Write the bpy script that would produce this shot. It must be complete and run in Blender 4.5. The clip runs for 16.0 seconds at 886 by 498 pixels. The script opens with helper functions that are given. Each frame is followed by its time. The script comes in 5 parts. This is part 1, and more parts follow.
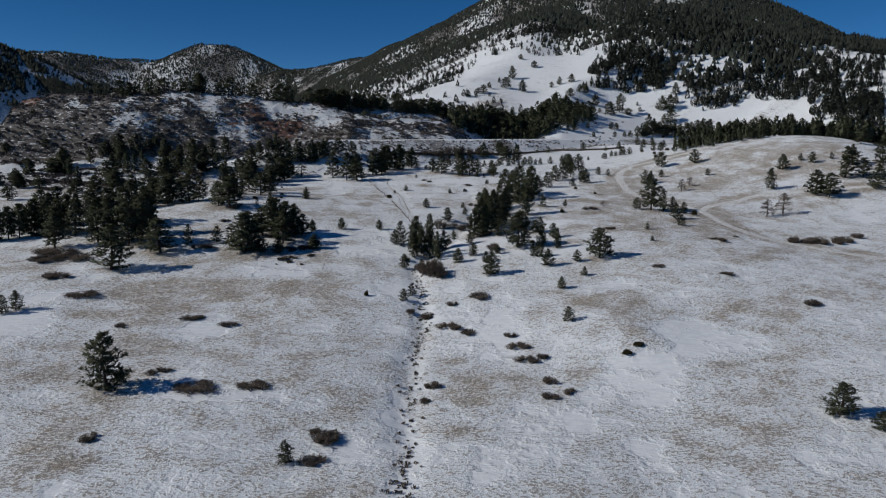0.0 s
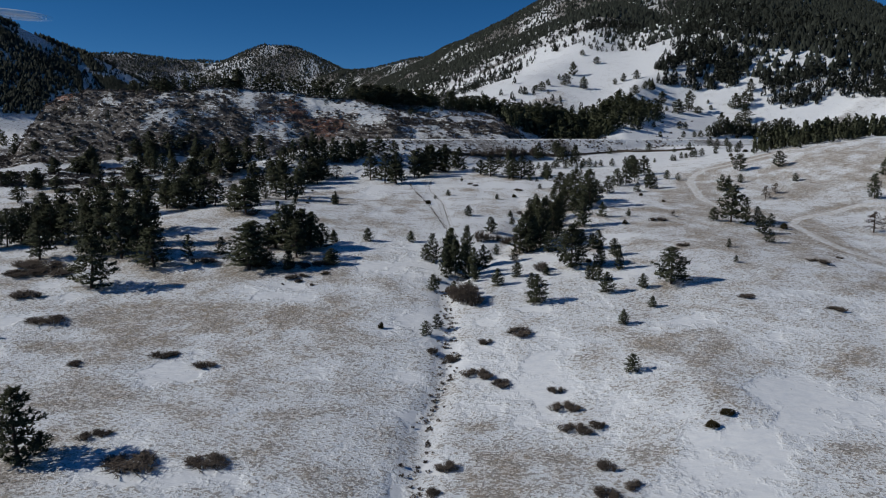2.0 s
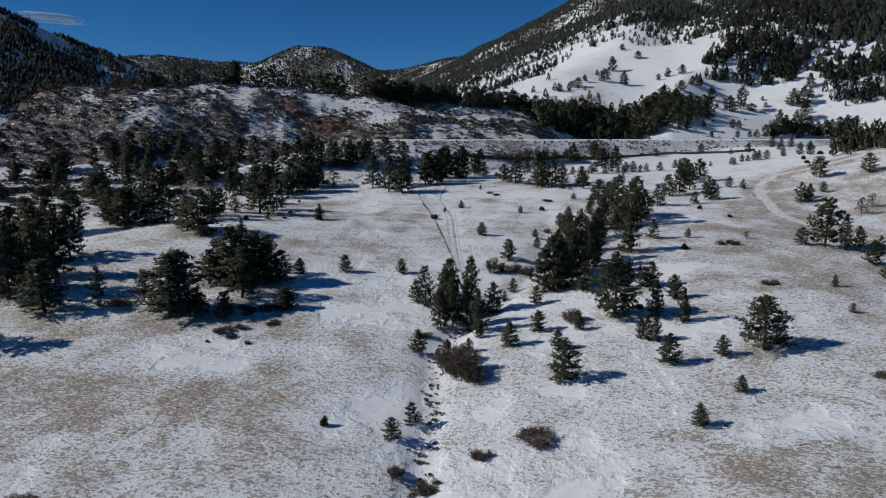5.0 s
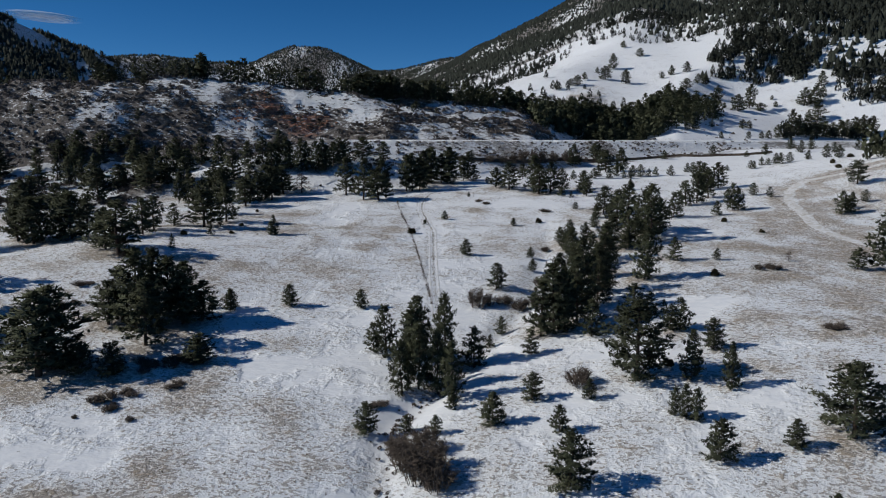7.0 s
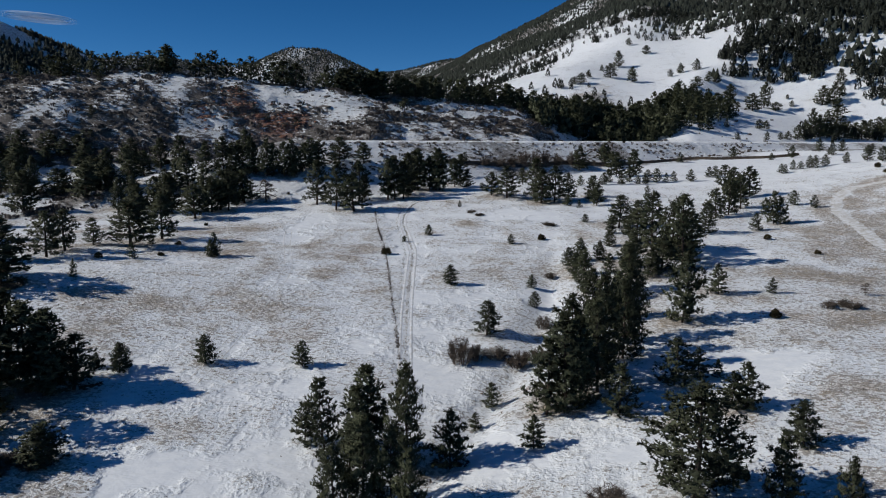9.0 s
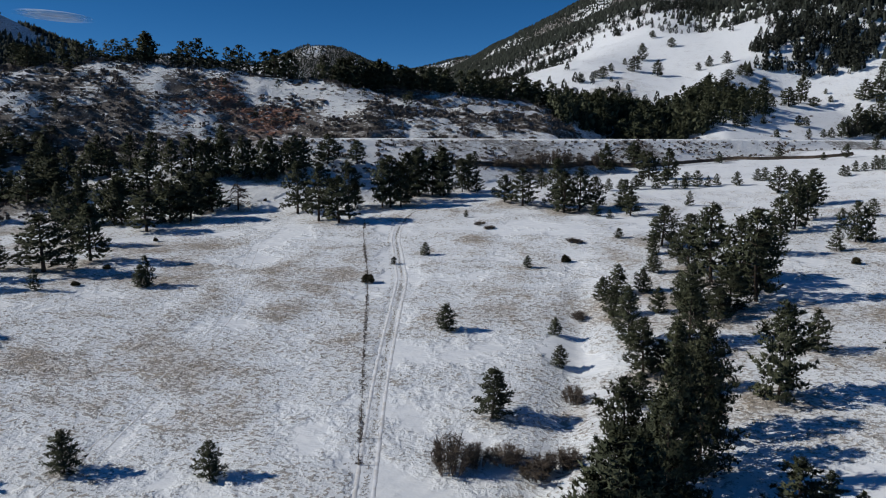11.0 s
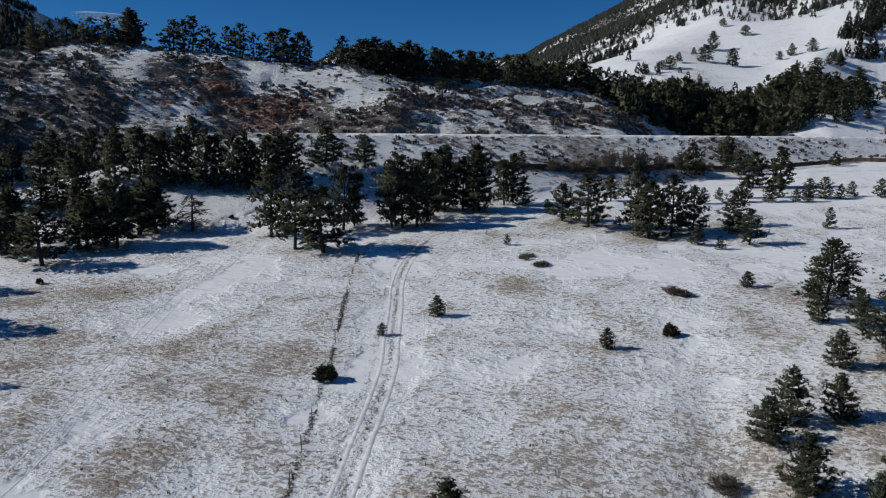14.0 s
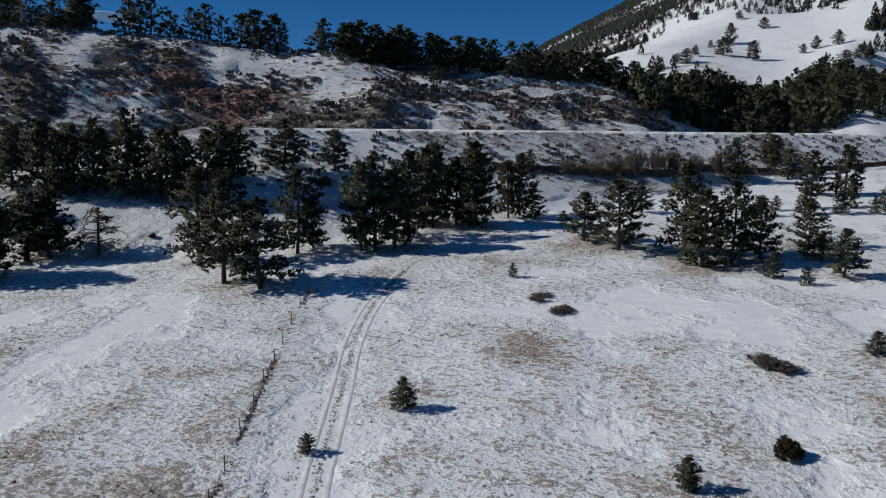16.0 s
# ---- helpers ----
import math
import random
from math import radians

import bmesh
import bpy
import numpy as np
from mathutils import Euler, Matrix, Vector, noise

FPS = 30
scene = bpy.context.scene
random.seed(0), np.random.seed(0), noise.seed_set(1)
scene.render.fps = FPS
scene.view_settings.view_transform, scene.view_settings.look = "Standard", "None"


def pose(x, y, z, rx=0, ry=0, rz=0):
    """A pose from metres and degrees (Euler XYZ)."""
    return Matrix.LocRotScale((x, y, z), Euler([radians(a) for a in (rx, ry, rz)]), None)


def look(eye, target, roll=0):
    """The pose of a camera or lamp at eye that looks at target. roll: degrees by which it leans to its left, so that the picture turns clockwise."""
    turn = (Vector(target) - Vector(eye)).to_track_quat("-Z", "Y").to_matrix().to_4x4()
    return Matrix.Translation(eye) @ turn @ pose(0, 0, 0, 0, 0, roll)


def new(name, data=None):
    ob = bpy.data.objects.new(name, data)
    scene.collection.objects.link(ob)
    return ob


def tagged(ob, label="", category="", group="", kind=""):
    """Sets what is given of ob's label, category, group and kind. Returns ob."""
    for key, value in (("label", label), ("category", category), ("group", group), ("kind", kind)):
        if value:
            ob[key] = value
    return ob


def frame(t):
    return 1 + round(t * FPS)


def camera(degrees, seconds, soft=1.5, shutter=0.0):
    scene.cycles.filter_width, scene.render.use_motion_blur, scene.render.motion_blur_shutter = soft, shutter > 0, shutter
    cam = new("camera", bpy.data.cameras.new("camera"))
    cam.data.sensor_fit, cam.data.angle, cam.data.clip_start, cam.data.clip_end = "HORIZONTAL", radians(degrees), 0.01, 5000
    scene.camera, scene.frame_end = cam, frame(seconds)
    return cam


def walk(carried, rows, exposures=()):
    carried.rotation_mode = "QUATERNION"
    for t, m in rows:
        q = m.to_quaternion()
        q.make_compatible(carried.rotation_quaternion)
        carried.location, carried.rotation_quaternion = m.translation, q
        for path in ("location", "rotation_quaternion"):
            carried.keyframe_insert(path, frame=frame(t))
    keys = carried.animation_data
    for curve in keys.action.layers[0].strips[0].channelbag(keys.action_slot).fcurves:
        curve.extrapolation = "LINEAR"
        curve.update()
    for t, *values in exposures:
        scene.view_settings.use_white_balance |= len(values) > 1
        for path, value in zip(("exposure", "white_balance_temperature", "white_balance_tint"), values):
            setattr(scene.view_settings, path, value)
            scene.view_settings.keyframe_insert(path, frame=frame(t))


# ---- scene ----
cam = camera(61.8, 16.0, 1.05)

PATH = [
    (0, (-20.28, -118.08, 46.95), (-20.060, -116.115, 46.656), -0.20),
    (0.5, (-17.76, -108.69, 46.85), (-17.595, -106.724, 46.560), 0.00),
    (1, (-15.21, -99.29, 46.74), (-15.116, -97.315, 46.452), -0.20),
    (1.5, (-12.66, -90.01, 46.62), (-12.594, -88.032, 46.332), 0.00),
    (2, (-10.46, -80.99, 46.50), (-10.398, -79.009, 46.206), 0.00),
    (2.5, (-8.46, -71.63, 46.38), (-8.412, -69.655, 46.089), -0.20),
    (3, (-6.49, -62.09, 46.28), (-6.515, -60.112, 45.990), 0.00),
    (3.5, (-4.69, -52.47, 46.15), (-4.719, -50.492, 45.857), -0.20),
    (4, (-3.04, -42.93, 46.05), (-3.074, -40.952, 45.760), -0.20),
    (6.5, (3.28, 4.57, 45.78), (3.250, 6.544, 45.493), 0.00),
    (7, (4.34, 14.13, 45.69), (4.313, 16.109, 45.404), 0.00),
    (7.5, (5.39, 23.69, 45.55), (5.356, 25.674, 45.266), 0.00),
    (8, (6.37, 33.25, 45.41), (6.337, 35.230, 45.131), 0.00),
    (8.5, (7.31, 42.77, 45.28), (7.277, 44.751, 44.998), 0.00),
    (9, (8.16, 52.33, 45.18), (8.131, 54.305, 44.901), 0.00),
    (11.5, (11.46, 98.67, 45.10), (11.346, 100.641, 44.814), 0.00),
    (12, (11.87, 108.34, 44.94), (11.662, 110.304, 44.650), 0.00),
    (12.5, (12.06, 118.11, 44.70), (11.849, 120.074, 44.414), 0.00),
    (13, (12.11, 127.93, 44.47), (11.905, 129.896, 44.185), 0.20),
    (13.5, (12.10, 137.79, 44.27), (11.887, 139.760, 43.986), 0.20),
    (14, (12.04, 147.61, 44.10), (11.836, 149.577, 43.818), 0.00),
    (14.5, (11.89, 157.41, 43.90), (11.681, 159.380, 43.615), 0.00),
    (15, (11.70, 167.07, 43.84), (11.492, 169.038, 43.552), 0.00),
    (15.5, (11.43, 175.62, 43.75), (11.222, 177.591, 43.466), 0.00),
    (16, (11.18, 182.65, 43.58), (10.966, 184.615, 43.298), 0.00),
]
walk(cam, [(t, look(eye, target, roll)) for t, eye, target, roll in PATH],
     [(0, -0.26, 6230, 8), (4, -0.15, 6230, 8), (8, 0.03, 6230, 8), (12.5, 0.06, 6230, 8), (16, -0.05, 6230, 8)])

# ---- light ----
SUN_AZ, SUN_EL = radians(-97.5), radians(32)     # clockwise from +y; the sun stands on the left
world = bpy.data.worlds.new("sky")
scene.world = world
world.use_nodes = True
wn = world.node_tree.nodes
sky = wn.new("ShaderNodeTexSky")
sky.sky_type, sky.sun_disc = "NISHITA", False
sky.sun_elevation, sky.sun_rotation = SUN_EL, SUN_AZ
sky.altitude, sky.air_density, sky.dust_density, sky.ozone_density = 6200, 0.95, 0.0, 3.0
deep = wn.new("ShaderNodeHueSaturation")
deep.inputs["Saturation"].default_value = 1.27
world.node_tree.links.new(sky.outputs[0], deep.inputs["Color"])
world.node_tree.links.new(deep.outputs[0], wn["Background"].inputs[0])
wn["Background"].inputs[1].default_value = 0.070
sun = new("sun", bpy.data.lights.new("sun", "SUN"))
sun.data.energy, sun.data.angle, sun.data.color = 3.4, radians(0.6), (1.0, 0.94, 0.85)
toward = Vector((math.sin(SUN_AZ) * math.cos(SUN_EL), math.cos(SUN_AZ) * math.cos(SUN_EL), math.sin(SUN_EL)))
sun.matrix_world = look(toward * 400, (0, 0, 0))

# ---- the form of the land ----
def hashed(i, j, seed):
    v = np.sin(i * 127.1 + j * 311.7 + seed * 74.7) * 43758.5453
    return v - np.floor(v)


def lattice(x, y, size, seed=0):
    """Smooth random heights, -1 to 1, with lumps of that size."""
    u, v = x / size, y / size
    i, j = np.floor(u), np.floor(v)
    a, b = u - i, v - j
    a, b = a * a * (3 - 2 * a), b * b * (3 - 2 * b)
    low = hashed(i, j, seed) * (1 - a) + hashed(i + 1, j, seed) * a
    high = hashed(i, j + 1, seed) * (1 - a) + hashed(i + 1, j + 1, seed) * a
    return 2 * (low * (1 - b) + high * b) - 1


def rough(x, y, size, octaves, seed=0, gain=0.5):
    total, amp = 0.0, 1.0
    for n in range(octaves):
        total = total + amp * lattice(x + 31.7 * n, y - 17.3 * n, size / 2 ** n, seed + n)
        amp *= gain
    return total


def bump(x, y, cx, cy, sx, sy):
    return np.exp(-((x - cx) / sx) ** 2 - ((y - cy) / sy) ** 2)


def along(x, y, line):
    """Distance to a line of points, and the point's third value there."""
    best, third = np.full(np.shape(x), 1e9), np.zeros(np.shape(x))
    for (ax, ay, az), (bx, by, bz) in zip(line, line[1:]):
        dx, dy = bx - ax, by - ay
        k = np.clip(((x - ax) * dx + (y - ay) * dy) / (dx * dx + dy * dy), 0, 1)
        d = np.hypot(x - ax - k * dx, y - ay - k * dy)
        near = d < best
        best, third = np.where(near, d, best), np.where(near, az + k * (bz - az), third)
    return best, third


def ridge(x, y, line, slope, round_):
    best = np.full(np.shape(x), -1e9)
    for two in zip(line, line[1:]):
        d, top = along(x, y, two)
        best = np.maximum(best, top - slope * (np.sqrt(d * d + round_ * round_) - round_))
    return best


def smax(a, b, k):
    h = np.clip(0.5 + 0.5 * (a - b) / k, 0, 1)
    return b + (a - b) * h + k * h * (1 - h)


HOGBACK = [(-245, 385, 68), (-215, 388, 75), (-175, 392, 79), (-128, 405, 79.5), (-51, 424, 72.5), (-9, 455, 71),
           (60, 505, 65.5), (130, 565, 59), (190, 640, 49), (230, 700, 42)]
LEFT_HILL = [(-330, 1180, 95), (-480, 1120, 150), (-528, 1083, 180), (-700, 1000, 262), (-900, 950, 310), (-1100, 700, 290)]
SPUR = [(45.1, 672.7, 85.1), (120.4, 786.2, 122.3), (213.4, 928.4, 163.2), (362.2, 1418.6, 310.1)]
CREEK = [(-16, -24, 0), (-13.5, -4, 1.3), (-10.4, 34, 1.8), (-6.3, 54, 2.0), (-3.6, 84, 2.0), (-4.2, 108.5, 2.4), (5.9, 128.1, 2.4), (19.5, 159.5, 2.2), (26.4, 189.2, 2.0), (29.5, 214, 1.0), (32.9, 241.4, 0)]
LANE = [(185.3, 70.4), (150.3, 92.4), (125.4, 117.1), (117.1, 140.6), (118.5, 176.6), (108.5, 197.7), (105.2, 216.9), (107.9, 232.4), (113.4, 255), (120.8, 271.6), (132.9, 286.7), (150.7, 290), (179.2, 296.8)]
LANE_FORK = [(119.4, 171.5), (126.1, 179.7), (142.3, 187.9), (158.9, 195.2), (185.4, 194), (215.3, 191.5)]
TWO_TRACK = [(1.6, 148.8), (0.1, 176.7), (-0.8, 203.9), (-1.3, 220), (-2.6, 230.7), (-4.2, 243.1), (-5.7, 253.7), (-6.2, 265.5), (-4.9, 278.4), (-2.9, 287), (1.7, 291.2), (8.6, 293.7)]
OLD_TRACK = [(-26.9, 146.5), (-25.3, 173.3), (-25.2, 195.6), (-27.8, 210.8), (-31.9, 228.2), (-34.9, 243.6)]
DAM_END, DAM_WAY, DAM_TOP = (-28, 341), (0.825, 0.565), 46.7
SWELLS = [(-90, 130, 1.1), (-90, 185, 1.85), (-90, 240, -0.44), (-45, 20, -0.6), (-45, 75, -0.91), (-45, 185, 0.87), (-45, 240, -0.87), (-45, 295, 0.43), (0, 75, 0.59), (0, 130, -0.87), (0, 185, -0.66), (0, 240, -1.13), (0, 295, 0.53), (45, 20, -1.15), (45, 75, -0.69), (45, 130, -0.64), (45, 185, 0.65), (45, 240, 0.52), (90, 20, -0.43), (90, 75, 0.44), (90, 130, 1.02), (90, 185, 0.87), (90, 240, 0.67), (90, 295, -0.4), (140, 270, 0.85)]


def polar(az, elevation, dist):
    a = radians(az)
    return (-21 + math.sin(a) * dist, -119 + math.cos(a) * dist, 47 + dist * math.tan(radians(elevation)))


FAR_HILLS = [polar(*v) for v in ((-38, 5.6, 3300), (-27.5, 5.7, 3700), (-24.5, 5.8, 3800), (-20.8, 6.0, 3900), (-17, 5.6, 4000), (-13.6, 5.75, 4050), (-11.2, 6.95, 4100),
                                 (-9.0, 6.8, 4100), (-7.2, 5.85, 4100), (-5.9, 5.3, 4100), (-4, 5.0, 4100))]
MOUNTAIN = [polar(*v) for v in ((-6, 5.2, 3700), (-3.5, 5.4, 3650), (-0.9, 6.25, 3600), (1.6, 6.7, 3550), (3.5, 7.45, 3200), (6.2, 8.35, 2900), (9.5, 10.0, 2750),
                                (14, 12.2, 2700), (18, 13.5, 2600), (23, 12.2, 2450), (28.4, 8.9, 2150), (32.4, 6.8, 1950), (37.4, 5.4, 1750), (48, 3, 1500))]
SHOULDER = [(462.2, 1023.5, 252.7), (365.2, 752.7, 154.3), (293.5, 560.1, 93.3)]


def dam_frame(x, y):
    """Metres along the dam's crest, and out from it on the near side."""
    u, v = x - DAM_END[0], y - DAM_END[1]
    return u * DAM_WAY[0] + v * DAM_WAY[1], u * DAM_WAY[1] - v * DAM_WAY[0]


def hogback(x, y):
    """A ridge with a rounded top that steepens downwards, with an easy slope behind the embankment."""
    best = np.full(np.shape(x), -1e9)
    easy = np.clip((x + 75) / 55, 0, 1) * np.clip((80 - x) / 35, 0, 1)
    for two in zip(HOGBACK, HOGBACK[1:]):
        d, top = along(x, y, two)
        c = np.minimum(d, 45)
        best = np.maximum(best, top - 0.30 * c - (1 - easy) * (0.0085 * c * c + 0.8 * (d - c)) - 0.30 * easy * (d - c))
    s, out = dam_frame(x, y)
    best = best - 1.2 * easy * np.maximum(out + 10, 0)
    return np.where(s > -10, np.minimum(best, 43 + 0.45 * np.maximum(-out - 4, 0) + 2 * np.maximum(-s, 0)), best)


def land(x, y):
    x, y = np.asarray(x, float), np.asarray(y, float)
    far = np.clip((y - 440) / 60, 0, 1)
    z = 0.132 + 0.09231 * np.minimum(y, 430) + 0.035 * np.maximum(y - 430, 0) + -0.00503 * np.clip(x, -150, 150)
    for cx, cy, high in SWELLS:
        z = z + high * bump(x, y, cx, cy, 45, 45)
    z = z + 2.6 * bump(x, y, 65, 110, 45, 60) + 22 * bump(x, y, 235, 285, 85, 95) - 1.4 * bump(x, y, -90, 60, 50, 80)
    z = z - 3.0 * bump(x, y, 5, 40, 45, 45) + 2.5 * bump(x, y, 38, 42, 16, 20) + 1.3 * bump(x, y, 0, 225, 40, 50) + 2.1 * bump(x, y, -70, 210, 40, 50)
    d, deep = along(x, y, CREEK)
    z = z - 0.5 * deep * np.exp(-(d / 13) ** 2) - 0.55 * deep * np.exp(-(d / (2.2 + 0.7 * lattice(x, y, 12, 5))) ** 2)
    z = z + 0.35 * rough(x, y, 26, 3, 3) * (1 - far)
    hill = hogback(x, y) + 1.6 * rough(x, y, 24, 4, 9) + 0.9 * rough(x, y, 7, 3, 19) - 1.2 * np.clip(-232 - x, 0, 70)
    bench = hill / 5 + 0.8 * rough(x, y, 32, 2, 29)
    bench = bench - np.floor(bench)
    hill = hill + 4.2 * (np.clip((bench - 0.6) / 0.4, 0, 1) - bench) * np.clip(0.55 + 1.2 * rough(x, y, 20, 2, 28), 0, 1)
    z = smax(z, hill, 6)
    s, out = dam_frame(x, y)
    bank = DAM_TOP - np.maximum(np.abs(out) - 3, 0) / 2.1 - 0.25 * np.maximum(-s - 30, 0) - 0.3 * np.maximum(s - 470, 0)
    behind = 0.33 * np.maximum(-out - 4, 0) + 0.4 * np.maximum(-out - 130, 0) + 0.45 * np.maximum(s - 440, 0)
    z = smax(z, bank + 0.3 * rough(x, y, 9, 3, 4) * (np.abs(out) > 4), 0.8)
    # the open white hill behind the embankment
    rise = np.maximum(y - 650, 0) / 100
    open_hill = 84.7 + 0.1971 * (np.clip(x, 60, 480) - 190) + 0.1855 * (y - 650) + 3.24 * np.minimum(rise, 2.4) ** 2 - 0.4 * np.maximum(135 - x, 0) - 0.3 * np.maximum(y - 890, 0) - 0.1 * np.maximum(x - 480, 0)
    open_hill = np.minimum(open_hill, 40 + behind)
    z = smax(z, open_hill + 1.5 * rough(x, y, 60, 3, 15), 4)
    wild = 0.5 * rough(x, y, 340, 6, 21) - 0.5
    for line, slope, round_, amp in ((LEFT_HILL, 0.62, 20, 14), (FAR_HILLS, 0.5, 20, 22), (MOUNTAIN, 0.55, 30, 36), (SPUR, 0.36, 30, 4), (SHOULDER, 0.42, 60, 14)):
        high = ridge(x, y, line, slope, round_) + amp * wild
        high = np.where((s > -20) & (out > -400), np.minimum(high, 38 + behind), high)
        z = smax(z, high, np.where(s > -20, np.clip(0.15 * behind, 2, 12), 12))
    return z


# ---- where the trees stand: x, y, height, width ----
GROVES = {}
GROVES["pines along the treeline"] = [
    (-21.5, 271.1, 11.2, 11.2), (-27, 272.8, 14.2, 9.6), (-34.4, 281.9, 13.4, 9.7), (-22.2, 288.7, 12.5, 8.3), (-20.8, 292.5, 7.7, 4.8), (-32.5, 314.3, 8.9, 8.9),
    (-24.2, 320, 7.2, 7.2), (-13.1, 291.2, 13.2, 8.9), (-10.9, 291.5, 13.9, 8.4), (-8.2, 292.9, 11.7, 7.4), (-6.9, 298.8, 13.6, 8.3), (-5.9, 308.1, 13.1, 8.4),
    (-4.2, 308.4, 14, 8.3), (-0.4, 310.3, 11.4, 7.2), (2, 309.3, 14, 10.1), (3.1, 309.4, 12.6, 8.3), (8.5, 316.9, 10, 6.2), (10.5, 320.4, 11.3, 5.3),
    (20.7, 299.7, 7.5, 6.7), (25.5, 295, 10.3, 9.8), (33.7, 327.3, 6.1, 5.4), (34.7, 292.9, 13.3, 8.5), (35.7, 286.4, 10.5, 8.9), (40.2, 288.8, 11.4, 8.4),
]
GROVES["pines along the treeline 2"] = [
    (45, 292.2, 8.6, 5.9), (51.8, 292.7, 3.3, 3.3), (53.2, 291, 4.2, 4.2), (52.3, 281.4, 6.3, 5.5),
]
GROVES["pines along the treeline, junipers"] = [
    (-24.5, 312.6, 2.6, 3.1),
]
GROVES["pines along the treeline, young"] = [
    (12.6, 318.1, 5.7, 5.1), (18.2, 312.7, 2.5, 2.2), (43.3, 280.7, 3.4, 3.1), (46.3, 277.4, 2.3, 2), (9.9, 278.4, 1.9, 1.7),
]
GROVES["pines along the treeline, close by"] = [
    (43.6, 252.6, 2.2, 2.2),
]
GROVES["pines below the embankment, young"] = [
    (12.7, 343.6, 4.1, 3.6), (61, 367.6, 10, 7.7), (74.5, 389.1, 5.1, 4.6), (77.8, 391.3, 4.9, 4.2), (82.5, 360.9, 3, 2.6), (63.6, 328, 4.5, 4),
    (70, 327.7, 4.5, 4), (54.6, 325.5, 3.8, 3.4), (59.8, 331.9, 2.9, 2.6), (76.3, 328.3, 3.3, 3), (79, 328.6, 3.3, 3),
]
GROVES["pines below the embankment"] = [
    (76.3, 375.3, 7.3, 6.8), (73, 350.3, 9.4, 8.8),
]
GROVES["pines of the shaded wood"] = [
    (-60, 281.1, 9.5, 11.9), (-57.2, 282.4, 10.4, 9.5), (-74.3, 298.7, 9.9, 7.4), (-108.5, 346.9, 12.3, 8.1), (-68.4, 298.9, 11.7, 8.1), (-64.9, 297.4, 10.8, 6.6),
    (-63.2, 298.6, 11.0, 6.6), (-59.9, 299.1, 11.8, 7.4), (-58.1, 299.7, 10.1, 6.6), (-54.1, 299.2, 11.9, 7.4), (-52.1, 300.2, 10.4, 6.6), (-48.6, 300, 11.0, 7.4),
    (-46.2, 300.2, 11.6, 7.4), (-44.7, 301.1, 9.2, 6.6), (-42.5, 304.3, 8.6, 6.8), (-39.8, 305, 9.7, 8.2), (-38.4, 307.4, 8.7, 7.6),
    (-64.3, 258, 9.1, 10.2), (-75.4, 265, 11.1, 8.5), (-79.2, 266.9, 10.3, 8.0), (-63.1, 268.9, 9.9, 9.1), (-61.5, 271.8, 11.8, 9.6),
]
GROVES["pines of the shaded wood 2"] = [
    (-58.8, 270.9, 11.6, 8.4), (-84.8, 266.7, 7.8, 9.3), (-126.7, 306.8, 7.5, 6.9), (-119.3, 307, 8.2, 7.9), (-102.9, 287.6, 9.1, 7.9), (-95.5, 287.4, 8.8, 7.9),
    (-134.4, 339.1, 11.6, 8.5), (-144.2, 342.8, 7.1, 8.2), (-119.7, 347.7, 10.1, 8.7), (-77.1, 289.7, 11.6, 9.6), (-80.6, 288.2, 6.6, 7.9), (-84.1, 288, 6.6, 7.9),
    (-154, 295.3, 8.2, 9.8), (-166.8, 336.4, 8.2, 9.8), (-101, 285.2, 7.7, 9.1), (-124.8, 298.4, 8.9, 10.5), (-133.4, 294.6, 8.9, 10.5),
]
GROVES["pines of the shaded wood 3"] = [
    (-180.3, 254.8, 6.1, 6.5), (-179.9, 304, 10.8, 11.5), (-137.7, 255.9, 8.8, 8.6),
]
GROVES["pines of the shaded wood 4"] = [
    (-158, 334.3, 10.1, 11.0), (-186.9, 326, 11.2, 10.6), (-183.3, 303.4, 8.5, 8.8), (-160.3, 340, 9.6, 9.6),
    (-153.2, 348.8, 4.7, 5.1), (-142.4, 348.4, 5.9, 6.4), (-134, 333.8, 9.3, 10.1), (-125.6, 336.4, 11.3, 8.2), (-117, 336.4, 11.3, 8.8), (-106.9, 282.1, 9.9, 10.8),
    (-224.2, 341.7, 6.5, 7.1), (-241.5, 352, 6.2, 6.8), (-195.8, 302.4, 8.4, 5.3), (-192.7, 279.1, 6.3, 6.9), (-200.3, 262.7, 6.5, 6.3),
    (-139.5, 265, 8.7, 8.2),
]
GROVES["pines of the shaded wood 5"] = [
    (-116.3, 264.7, 11.7, 11.7), (-100.5, 346.3, 14.5, 8.4),
]
GROVES["pines of the shaded wood, dead"] = [
    (-51.1, 284.8, 7.1, 8.1),
]
GROVES["pines of the shaded wood, junipers"] = [
    (-44.9, 289.2, 0.9, 1.3), (-53.9, 206.7, 0.9, 1.7), (-57.9, 247.8, 1.1, 1.3), (-64.4, 200.8, 1.6, 1.9), (-54.9, 219.5, 1, 1.7),
]
GROVES["pines of the shaded wood, young"] = [
    (-153.4, 344, 8.1, 7.3), (-198.9, 307.5, 8.2, 7.4), (-149.6, 337.4, 7.8, 7),
]
GROVES["pines of the shaded wood, young, close by"] = [
    (-43.6, 208.5, 3.7, 3.3),
]
GROVES["pines of the clump, young, close by"] = [
    (-27.1, 153.9, 4.1, 3.7),
]
